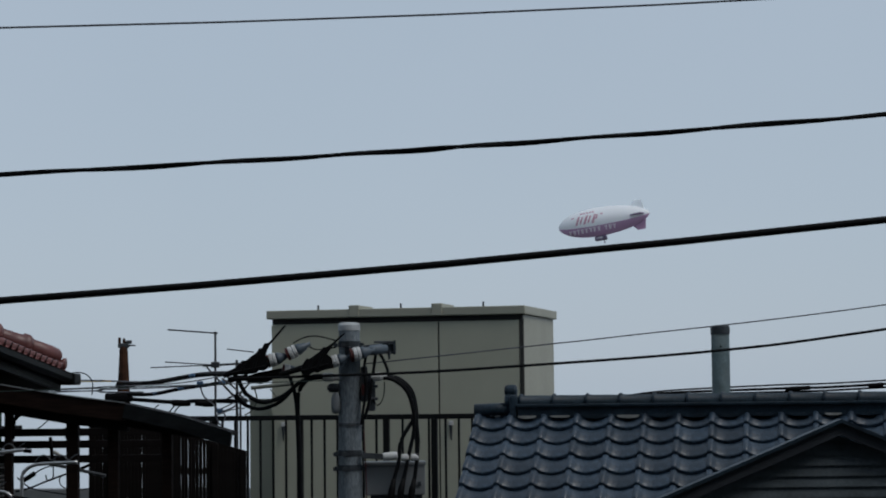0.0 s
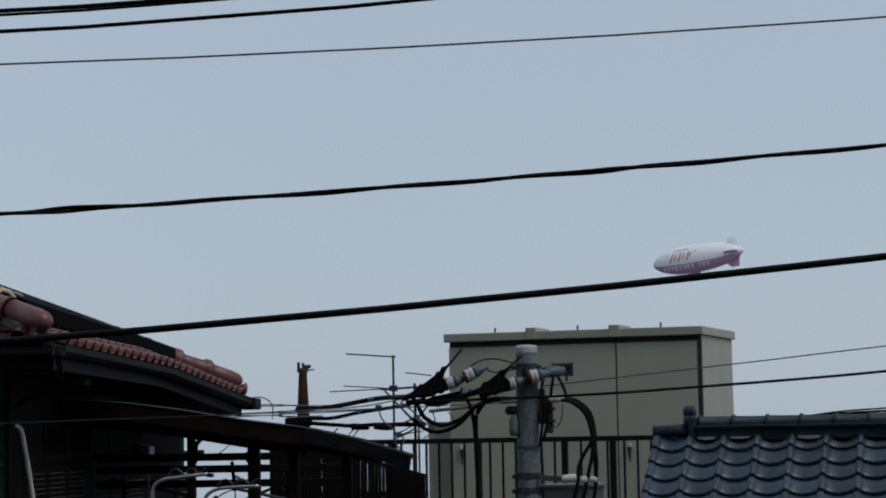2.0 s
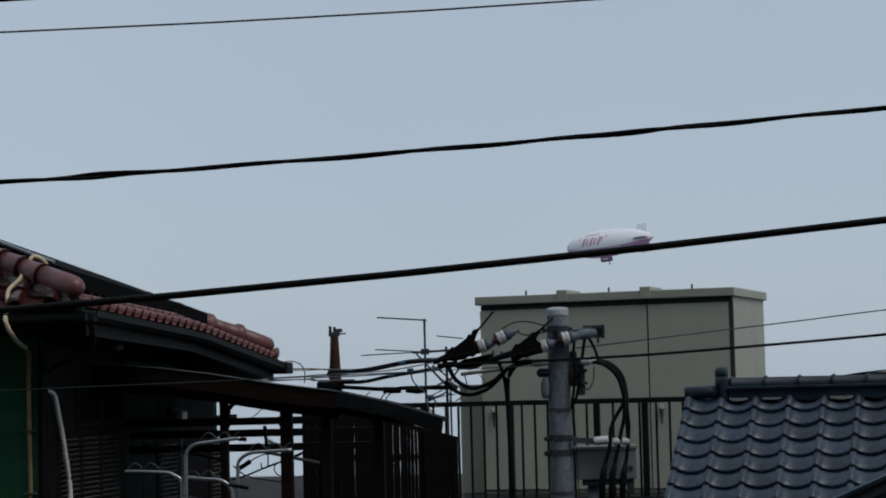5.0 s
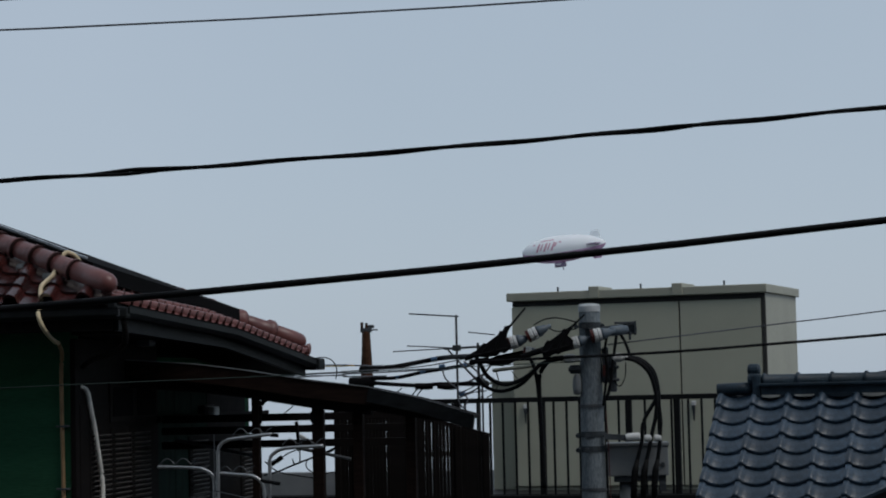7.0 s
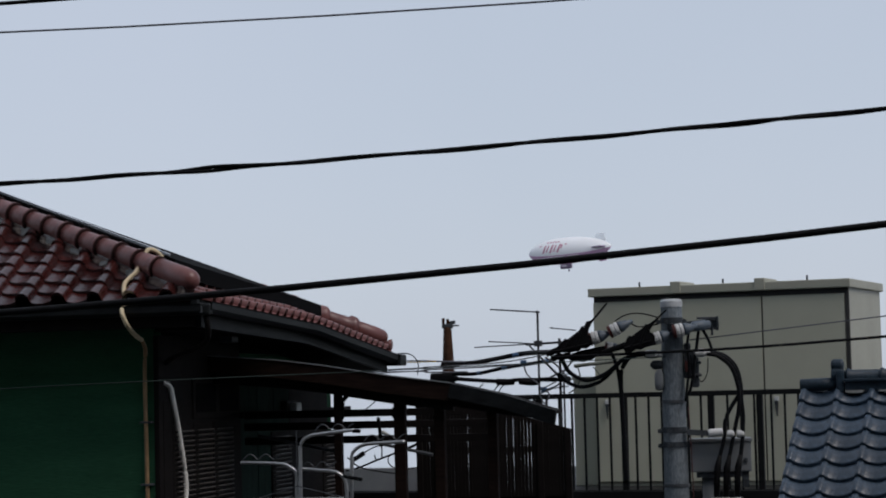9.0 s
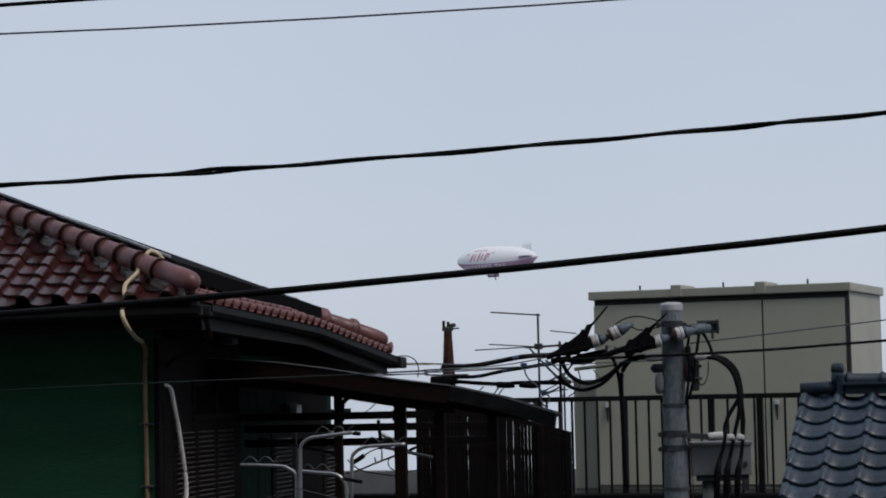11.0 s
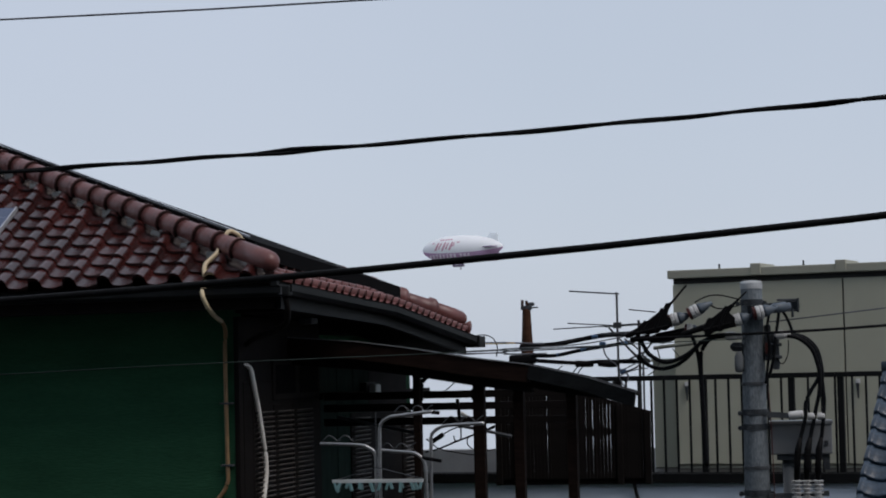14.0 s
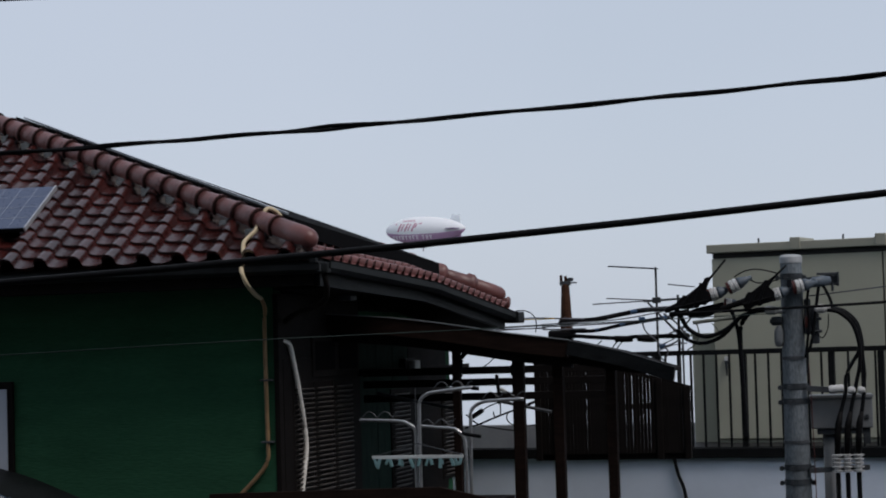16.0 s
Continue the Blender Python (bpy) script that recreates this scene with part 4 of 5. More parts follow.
# gutters
def gutter(name, p0, p1, drop, r=0.06):
    b = bmesh.new()
    prof = [(-r, 0.0), (-r * 0.95, -r * 0.8), (-r * 0.4, -r * 1.3), (r * 0.4, -r * 1.3), (r * 0.95, -r * 0.8), (r, 0.0), (r * 1.12, 0.012), (r * 0.86, 0.004), (r * 0.5, -r), (-r * 0.5, -r), (-r * 0.86, 0.004), (-r * 1.12, 0.012)]
    p0, p1 = Vector(p0), Vector(p1)
    d = (p1 - p0).normalized()
    s = d.cross(Vector((0, 0, 1))).normalized()
    rows_ = [[b.verts.new(p + s * x + Vector((0, 0, z - drop))) for x, z in prof] for p in (p0, p1)]
    n = len(prof)
    for i in range(n):
        b.faces.new((rows_[0][i], rows_[0][(i + 1) % n], rows_[1][(i + 1) % n], rows_[1][i]))
    b.faces.new(rows_[0][::-1])
    b.faces.new(rows_[1])
    return part(name, b, M_GUTTER, house, "dark grey rain gutter", False)


gutter("gutter", (-WIDE, -0.10, 9.74), (0.08, -0.10, 9.74), 0.02)
gutter("gutter", (0.10, -0.1, 9.76), (0.10, KINK, eave(KINK) - 0.03), 0.02, 0.066)
gutter("gutter", (0.10, KINK, eave(KINK) - 0.03), (0.10, DEEP + 0.05, eave(DEEP) - 0.03), 0.02, 0.066)
bm = bmesh.new()
for y0, y1 in ((0.0, KINK), (KINK, DEEP)):
    vs = [bm.verts.new((x, y, eave(y) + dz)) for y in (y0, y1) for x, dz in ((-0.02, -0.225), (0.03, -0.225), (0.03, 0.0), (-0.02, 0.0))]
    for f4 in ((0, 1, 2, 3), (7, 6, 5, 4), (0, 4, 5, 1), (1, 5, 6, 2), (2, 6, 7, 3), (3, 7, 4, 0)):
        bm.faces.new([vs[k] for k in f4])
part("side_fascia", bm, M_GUTTER, house, "dark grey fascia board")
part("front_fascia", nbox(-WIDE, -0.02, -0.03, 0.02, 9.55, 9.72), M_SOFFIT, house, "dark brown fascia board")
part("gutter_outlet", nbox(0.0, 0.19, DEEP + 0.0, DEEP + 0.3, 9.23, 9.36, 0.02), M_GUTTER, house)
b = bmesh.new()
lathe(b, [(0, 0.035), (0.10, 0.04), (0.13, 0.062), (0.15, 0.066), (0.16, 0.05)], along((-0.06, DEEP - 0.03, eave(DEEP) + 0.09), (0.2, DEEP - 0.03, eave(DEEP) + 0.07)), 14)
part("verge_end_tile", b, M_RED_HIP, house, "flared end tile at the eave", True)
part("gutter_corner", nbox(0.03, 0.15, -0.14, -0.03, 9.64, 9.735, 0.02), M_GUTTER, house, "dark grey gutter corner with a steel clip")
part("gutter_clip", nbox(0.06, 0.09, -0.152, -0.138, 9.655, 9.715, 0.006), M_STEEL, house, "small galvanised clip")
hose(house, "gutter_leader", [(0.10, -0.08, 9.63), (0.09, 0.0, 9.50), (-0.02, 0.2, 9.40), (-0.42, 0.62, 9.31), (-0.56, 0.74, 9.25)], 0.026, M_SOFFIT, "dark grey rainwater pipe")
hose(house, "loop_wire", [(0.1, DEEP + 0.1, 9.36), (0.22, DEEP + 0.1, 9.37), (0.32, DEEP + 0.1, 9.33), (0.37, DEEP + 0.1, 9.24), (0.36, DEEP + 0.1, 9.12)], 0.006)
part("gutter_bracket", nbox(-0.02, 0.04, -0.13, -0.05, 9.70, 9.80, 0.01), M_GUTTER, house)

# conduit over the hip and down the wall
hose(house, "conduit", [(-0.46, 0.50, 10.12), (-0.505, 0.46, 10.21), (-0.572, 0.40, 10.245), (-0.615, 0.34, 10.17), (-0.632, 0.24, 10.05), (-0.705, 0.14, 9.94), (-0.655, 0.0, 9.80), (-0.618, -0.17, 9.692), (-0.592, -0.17, 9.609), (-0.581, -0.1, 9.547), (-0.59, 0.08, 9.485), (-0.62, 0.30, 9.455)], 0.020, M_CREAM, "cream plastic conduit over the hip")
dp = hose(house, "downpipe", [(-0.63, 0.34, 9.45), (-0.66, 0.5, 9.37), (-0.69, 0.56, 9.2), (-0.69, 0.565, 8.7), (-0.685, 0.565, 8.15), (-0.69, 0.565, 8.04), (-0.75, 0.565, 7.93), (-0.95, 0.565, 7.73), (-1.1, 0.565, 7.6)], 0.019, M_OCHRE, "ochre plastic pipe on the wall")
for z in (8.735, 8.19):
    part("pipe_clip", nbox(-0.74, -0.63, 0.535, 0.60, z - 0.008, z + 0.008, 0.003), M_STEEL, dp)
b = bmesh.new()
path = smooth_path([(-0.59, 0.76, 9.08), (-0.57, 0.86, 9.04), (-0.56, 0.92, 8.9), (-0.55, 1.05, 8.58), (-0.55, 1.19, 8.16), (-0.56, 1.13, 7.85), (-0.57, 1.06, 7.6)], 14)
tube(b, path, 0.03, 10, [0.012 + 0.013 * min(1.0, i / 16) + (0.0025 if i % 2 else 0.0) for i in range(len(path))])
part("hose", b, M_HOSE, house, "white wrapped air-conditioner hose", True)

# side wall: shutters, window, lamp
def shutter(y0, y1, z0, z1):
    s = part("shutter", nbox(-0.6, -0.575, y0, y1, z0, z1, 0.004), M_SOFFIT, house, "louvred shutter of grey-brown slats")
    n = int((z1 - z0 - 0.06) / 0.045)
    sl = None
    for i in range(n):
        m = pose(-0.565, (y0 + y1) / 2, z0 + 0.05 + i * 0.045, 0, -30, 0)
        if sl is None:
            sl = part("slat", nbox(-0.022, 0.022, -(y1 - y0) / 2 + 0.04, (y1 - y0) / 2 - 0.04, -0.005, 0.005), M_SHUTTER, s)
            sl.matrix_local = m
        else:
            again(sl, s, m)


shutter(0.95, 1.5, 7.5, 8.70)
shutter(1.52, 2.06, 7.5, 8.70)
shutter(2.08, 2.64, 7.5, 8.70)
shutter(3.95, 4.6, 7.5, 8.56)
shutter(5.9, 6.6, 7.5, 8.52)
part("door_panel", nbox(-0.6, -0.58, 0.72, 1.55, 7.4, 8.92, 0.006), M_SOFFIT, house, "dark brown side door")
part("wall_boarding", nbox(-0.6, -0.586, 0.67, 2.95, 7.4, 9.5), M_SOFFIT, house, "dark brown boarding beside the door")
# Dark teal panels put the veranda's shade on the green wall as colour.
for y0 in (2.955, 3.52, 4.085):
    part("wall_panel", nbox(-0.6, -0.588, y0, y0 + 0.55, 7.4, 9.25, 0.003), M_GREEN_SHADE, house, "dark teal wall panel with the veranda's shade in its colour")
# Dark sheet covering the green wall's far end.
part("wall_boarding", nbox(-0.6, -0.586, 4.64, DEEP - 0.37, 7.4, 9.3), M_SOFFIT, house, "dark brown sheet over the far end of the wall")
part("window_frame", nbox(-0.6, -0.57, 1.5, 2.9, 8.74, 9.12, 0.006), M_SOFFIT, house)
for y0 in (1.58, 2.28):
    part("window_pane", nbox(-0.572, -0.566, y0, y0 + 0.56, 8.8, 9.07), M_PVFRAME, house, "small dark window pane")
part("beam", nbox(-0.6, -0.54, 2.9, 7.0, 8.72, 8.78, 0.006), M_SOFFIT, house)
lamp = part("wall_lamp", nbox(-0.6, -0.52, 4.33, 4.72, 8.73, 8.87, 0.01), M_GUTTER, house, "small wall lamp with a pale cover")
part("lamp_cover", nbox(-0.52, -0.44, 4.42, 4.62, 8.74, 8.85, 0.02), M_WHITE, lamp)
part("soffit_light", nbox(-0.35, -0.22, 1.6, 1.8, 9.44, 9.50, 0.015), M_STEEL, house)
# window in the green wall
win = part("window", nbox(-5.3, -3.16, 0.56, 0.6, 7.80, 8.78, 0.008), M_SOFFIT, house, "dark brown window frame with a pale pane")
part("window_pane", nbox(-5.2, -3.215, 0.545, 0.56, 7.88, 8.71), M_GLASSY, win)
part("window_mullion", nbox(-4.26, -4.20, 0.53, 0.56, 7.8, 8.78, 0.006), M_SOFFIT, win)


# solar panels
def solar(name, m, nx, ny, w, h, label):
    root = thing(name, m, label, "solar panel")
    part("frame", nbox(0, nx * w, 0, ny * h, -0.035, 0.0, 0.004), M_PVFRAME, root)
    part("rim", nbox(-0.012, 0.0, 0, ny * h, -0.03, 0.012), M_ALU, root, "pale aluminium rim")
    part("rim", nbox(nx * w, nx * w + 0.014, 0, ny * h, -0.03, 0.012), M_ALU, root, "pale aluminium rim")
    for i in range(nx):
        for j in range(ny):
            part("panel", nbox(i * w + 0.01, (i + 1) * w - 0.01, j * h + 0.01, (j + 1) * h - 0.01, 0.0, 0.006), M_PV, root)
            b = bmesh.new()
            for k in range(1, 6):
                box(b, i * w + k * w / 6 - 0.002, i * w + k * w / 6 + 0.002, j * h + 0.02, (j + 1) * h - 0.02, 0.0062, 0.0072)
            for k in range(1, 4):
                box(b, i * w + 0.02, (i + 1) * w - 0.02, j * h + k * h / 4 - 0.002, j * h + k * h / 4 + 0.002, 0.0075, 0.0085)
            part("cell_lines", b, M_PVLINE, root)
    for x in (0.1, nx * w - 0.1):
        b = bmesh.new()
        for y in (0.15, ny * h - 0.15):
            box(b, x - 0.02, x + 0.02, y - 0.02, y + 0.02, -0.16, -0.035)
        part("foot", b, M_ALU, root)
    return root


solar("solar_panel", HOUSE @ pose(-2.9 - 2.0, 0.33, 9.955 + PF * 0.33, ANGLE), 2, 1, 1.0, 0.80, "dark blue solar panel with a pale rim on the red roof")
# side array: black panels laid between the two hips
side_array = thing("solar_panel", HOUSE, "black solar panels on the side slope of the red roof", "solar panel")



def array_z(x, y):
    return 10.045 - 0.382 * x - 0.0555 * y


for (xa, ya0, ya1), (xb, yb0, yb1) in (((-0.34, 0.42, 5.10), (-1.47, 1.04, 4.9)), ((-1.49, 1.06, 4.88), (-2.46, 1.58, 4.2)), ((-2.48, 1.60, 4.18), (-3.3, 2.04, 3.4)), ((-3.32, 2.06, 3.38), (-4.0, 2.42, 2.7))):
    b = bmesh.new()
    top_ = [b.verts.new((x, y, array_z(x, y))) for x, y in ((xa, ya0), (xa, ya1), (xb, yb1), (xb, yb0))]
    bot_ = [b.verts.new((p.co.x, p.co.y, p.co.z - 0.14)) for p in top_]
    b.faces.new(top_)
    b.faces.new(bot_[::-1])
    for i in range(4):
        b.faces.new((top_[i], bot_[i], bot_[(i + 1) % 4], top_[(i + 1) % 4]))
    bmesh.ops.recalc_face_normals(b, faces=b.faces)
    part("panel", b, M_PVFRAME, side_array)
b = bmesh.new()
beam(b, (-0.5, 0.72, array_z(-0.5, 0.72) + 0.018), (-4.0, 2.62, array_z(-4.0, 2.62) + 0.018), 0.024, 0.016)
part("rim", b, M_ALU, side_array, "pale aluminium rim")

# ---------------------------------------------------------------- veranda of the house
veranda = thing("veranda", HOUSE @ pose(0, 2.0, 0), "dark brown timber veranda with a curved roof beside the green house", "veranda")
prof = [(-0.58, 9.32), (0.09, 9.264), (0.55, 9.20), (1.18, 9.09), (1.75, 9.012), (2.24, 8.90), (2.73, 8.742)]
outline = prof + [(x - 0.02, z - 0.16) for x, z in prof[::-1]]
part("roof_edge", prism(bmesh.new(), [(x, z) for x, z in outline if x <= 1.80] , -0.03, 0.03), M_BROWN, veranda, "dark brown fascia board")
out2 = [(x, z) for x, z in prof if x >= 1.74] + [(x - 0.02, z - 0.13) for x, z in prof[::-1] if x >= 1.74]
part("roof_edge_end", prism(bmesh.new(), out2, -0.045, 0.03), M_GUTTER, veranda, "dark grey curved roof edge")
part("roof", prism(bmesh.new(), prof + [(x, z - 0.03) for x, z in prof[::-1]], 0.032, 0.3), M_SOFFIT, veranda)
b = bmesh.new()  # unseen roof piece added to shade the wall; it narrows to stay hidden
rows_ = []
for y, x1, drop in ((0.302, 1.2, 0.02), (2.6, 0.3, 0.10)):
    xs_ = np.linspace(-0.58, x1, 7)
    zs_ = np.interp(xs_, [q[0] for q in prof], [q[1] for q in prof]) - drop
    rows_.append([[b.verts.new((float(x), y, float(z) - d)) for x, z in zip(xs_, zs_)] for d in (0.0, 0.03)])
for d in (0, 1):
    for i in range(6):
        b.faces.new((rows_[0][d][i], rows_[0][d][i + 1], rows_[1][d][i + 1], rows_[1][d][i]))
for r_ in rows_:
    for i in range(6):
        b.faces.new((r_[0][i], r_[0][i + 1], r_[1][i + 1], r_[1][i]))
for i in (0, 6):
    b.faces.new((rows_[0][0][i], rows_[1][0][i], rows_[1][1][i], rows_[0][1][i]))
bmesh.ops.recalc_face_normals(b, faces=b.faces)
part("rear_roof", b, M_SOFFIT, veranda, "unseen dark roof piece added to shade the green wall")
strip = [(x, z + 0.012) for x, z in prof if x < 1.8]
part("drip_strip", prism(bmesh.new(), strip + [(x, z - 0.010) for x, z in strip[::-1]], -0.045, -0.031), M_BOX, veranda, "pale grey strip along the roof edge")
part("deck", nbox(-0.58, 1.05, -1.9, 0.6, 7.50, 7.56), M_SOFFIT, veranda, "dark deck boards")
part("deck_edge_board", prism(bmesh.new(), [(-1.02, 7.775), (1.04, 7.815), (1.5, 7.71), (1.5, 7.2), (-1.02, 7.2)], -2.02, -1.96), M_BROWN, veranda, "dark brown board along the deck edge")
part("deck_post", nbox(0.95, 1.05, -1.95, -1.85, 0, 7.5), M_BROWN, veranda)
# Low roof piece added to keep sky light off the side wall.
part("wall_roof", prism(bmesh.new(), [(-0.59, 9.14), (0.09, 9.11), (0.55, 9.07), (0.95, 9.02), (0.95, 8.99), (0.55, 9.04), (-0.59, 9.11)], 0.31, 3.2), M_SOFFIT, veranda, "dark roof piece added under the veranda roof to shade the wall")
head = [(x, z - 0.155) for x, z in prof if x < 1.8]
part("header_beam", prism(bmesh.new(), head + [(x, z - 0.10) for x, z in head[::-1]], 0.06, 0.15), M_SOFFIT, veranda, "dark header beam under the fascia")
end_head = [(1.74, 8.93), (2.1, 8.81), (2.45, 8.70), (2.45, 8.685), (2.25, 8.71), (1.74, 8.80)]
part("header_beam", prism(bmesh.new(), end_head, 0.06, 0.15), M_SOFFIT, veranda, "dark header beam under the fascia")
for x, y, w in ((0.612, 0.22, 0.068), (1.215, 0.2, 0.108), (1.595, 0.2, 0.095), (2.095, 0.2, 0.09)):
    z1 = np.interp(x, [p[0] for p in prof], [p[1] for p in prof]) - 0.05
    part("post", nbox(x - w / 2, x + w / 2, y - 0.045, y + 0.045, 0, z1, 0.006), M_BROWN, veranda)
b = bmesh.new()
tube(b, smooth_path([(0.645, 0.22, 8.70), (0.652, 0.22, 8.84), (0.69, 0.22, 8.91), (0.76, 0.22, 8.935), (0.9, 0.22, 8.93)], 5), 0.022, 8)
part("knee_brace", b, M_SOFFIT, veranda)
for z in (8.745, 8.63, 8.49):
    part("rail", nbox(-0.55, 1.9, 0.95, 1.0, z - 0.036, z + 0.036, 0.005), M_SOFFIT, veranda)
part("rail_end", nbox(1.15, 1.20, 0.15, 0.28, 8.70, 8.80, 0.006), M_SOFFIT, veranda)
b = bmesh.new()
rod(b, (0.825, 0.9, 8.70), (0.845, 0.9, 8.50), 0.018)
rod(b, (0.845, 0.9, 8.50), (0.86, 0.9, 8.42), 0.03)
lamp_arm = part("hanging_lamp", b, M_BLACK, veranda, "black hanging lamp with a pale cover")
b = bmesh.new()
rod(b, (0.87, 0.87, 8.56), (0.93, 0.86, 8.53), 0.022, 0.014, 10)
part("lamp_cover", b, M_WHITE, lamp_arm)
for p, q in (((-0.391, 0.9, 8.545), (0.452, 0.9, 8.366)), ((0.86, 0.9, 8.44), (1.36, 0.9, 8.33))):
    b = bmesh.new()
    rod(b, p, q, 0.016, 0.016, 8)
    part("drying_rod", b, M_STEEL, veranda)

# lattice screen
screen = thing("lattice_screen", HOUSE @ pose(0, 4.0, 0), "dark brown slatted screen beside the veranda", "fence")
top = lambda x: float(np.interp(x, (0.9, 1.5, 2.5), (8.97, 8.80, 8.50)))
slat = None
rs = random.Random(3)
for i in range(44):
    x = 0.955 + i * 0.036
    half = rs.choice((0.0148, 0.0158, 0.0166, 0.0175, 0.0184))
    z1 = top(x)
    b = nbox(-half, half, -0.007, 0.007, 7.86, z1)
    s_ = part("slat", b, M_SOFFIT, screen)
    s_.matrix_local = pose(x, 0.0, 0)
for x, z0 in ((0.975, 7.80), (1.175, 0), (1.75, 7.80), (2.22, 7.80), (2.5, 7.80)):
    part("post", nbox(x - 0.03, x + 0.03, -0.03, 0.03, z0, top(x) + 0.02, 0.004), M_SOFFIT, screen)
for z in (7.80, 8.30):
    part("cross_rail", nbox(0.93, 2.53, 0.018, 0.05, z, z + 0.06, 0.004), M_SOFFIT, screen)
b = bmesh.new()
beam(b, (0.93, 0.03, top(0.93)), (2.53, 0.03, top(2.53)), 0.05, 0.05)
part("top_rail", b, M_SOFFIT, screen)

# ---------------------------------------------------------------- laundry stand on the deck
stand = thing("laundry_stand", HOUSE @ pose(0, 0.3, 7.56), "stainless steel laundry stand with wavy hanger wires", "laundry stand")


def bent(pts, r=0.018):
    b = bmesh.new()
    tube(b, smooth_path(pts, 6), r, 10)
    return part("arm", b, M_CHROME, stand, smooth=True)


bent([(0.79, 0, 0), (0.79, 0, 0.50), (0.793, 0, 0.844), (0.795, 0, 0.94), (0.822, 0, 0.998), (0.888, 0, 1.035), (0.988, 0, 1.048), (1.138, 0, 1.064), (1.273, 0, 1.076)], 0.0155)
bent([(1.21, 0.1, 0), (1.212, 0.1, 0.50), (1.219, 0.1, 0.786), (1.221, 0.1, 0.858), (1.247, 0.1, 0.901), (1.308, 0.1, 0.939), (1.408, 0.1, 0.956), (1.69, 0.1, 0.966)], 0.0155)
bent([(0.254, 0.02, 0.817), (0.448, 0.02, 0.81), (0.625, 0.02, 0.798), (0.69, 0.02, 0.773), (0.735, 0.02, 0.74), (0.751, 0.02, 0.675), (0.749, 0.02, 0.5), (0.749, 0.02, 0.0)], 0.0145)
bent([(0.76, 0.05, 0.757), (0.942, 0.05, 0.739), (1.067, 0.05, 0.728), (1.131, 0.05, 0.698), (1.172, 0.05, 0.64), (1.184, 0.05, 0.5), (1.184, 0.05, 0)], 0.0145)
for p, q, r in (((1.26, 0, 1.07), (1.325, 0, 1.064), 0.017), ((1.15, 0.05, 0.685), (1.32, 0.05, 0.655), 0.016)):
    b = bmesh.new()
    rod(b, p, q, r)
    part("end_cap", b, M_BLACK, stand)
for x0, x1, z, y in ((0.27, 0.62, 0.81, 0.02), (0.78, 1.10, 0.735, 0.05), (0.93, 1.27, 1.055, 0.0), (1.33, 1.69, 0.955, 0.1)):
    pts = [(x0 + (x1 - x0) * k / 16, y, z + 0.02 + 0.055 * abs(math.sin(k * math.pi * 2.5 / 16))) for k in range(17)]
    b = bmesh.new()
    tube(b, [Vector(p) for p in pts], 0.0045, 5)
    part("hanger_wire", b, M_STEEL, stand)
hanger = thing("peg_hanger", HOUSE @ pose(0.427, 0.25, 8.02), "white plastic drying hanger with pale mint pegs", "peg hanger")
part("bar", nbox(0, 0.76, -0.012, 0.012, 0.02, 0.05, 0.004), M_WHITE, hanger)
for p, q in (((0.0, 0, 0.05), (0.35, 0, 0.15)), ((0.76, 0, 0.05), (0.35, 0, 0.15)), ((0.35, 0, 0.15), (0.35, 0, 0.62))):
    part("cord", rod(bmesh.new(), p, q, 0.004, n=5), M_STEEL, hanger)
for i in range(9):
    part("peg", nbox(-0.013, 0.013, -0.015, 0.015, -0.085 + 0.014 * (i % 3), 0.0, 0.004), M_MINT, hanger).matrix_local = pose(0.02 + i * 0.09, 0, 0.022, 0, (17, -12, 5, -20)[i % 4], 0)
for i in range(7):
    part("peg", nbox(-0.011, 0.011, -0.012, 0.012, -0.07 + 0.016 * (i % 2), 0.0, 0.004), M_MINT, hanger).matrix_local = pose(-0.06 + i * 0.12, 0.10, 0.02, 0, (-14, 19, -6)[i % 3], 0)
part("bar", nbox(-0.08, 0.70, 0.088, 0.112, 0.018, 0.045, 0.004), M_WHITE, hanger)

# small lower roof under the green wall
low = thing("porch_roof", HOUSE @ pose(-2.95, -0.5, 0), "small dark tiled porch roof under the green wall", "roof")
part("slope", prism(bmesh.new(), [(-1.2, 8.27), (0.0, 7.88), (0.50, 7.68), (0.50, 7.62), (-1.2, 8.19)], 0.0, 1.1), M_GUTTER, low)
for i in range(9):
    b = bmesh.new()
    rod(b, (-1.1 + i * 0.17, 0.0, 8.26 - i * 0.062), (-0.92 + i * 0.17, 0.0, 8.195 - i * 0.064), 0.045, 0.038, 10)
    part("ridge_tile", b, M_KAWARA, low, smooth=True)
part("porch_post", nbox(-1.1, -1.0, 0.1, 0.2, 0, 8.1), M_SOFFIT, low)

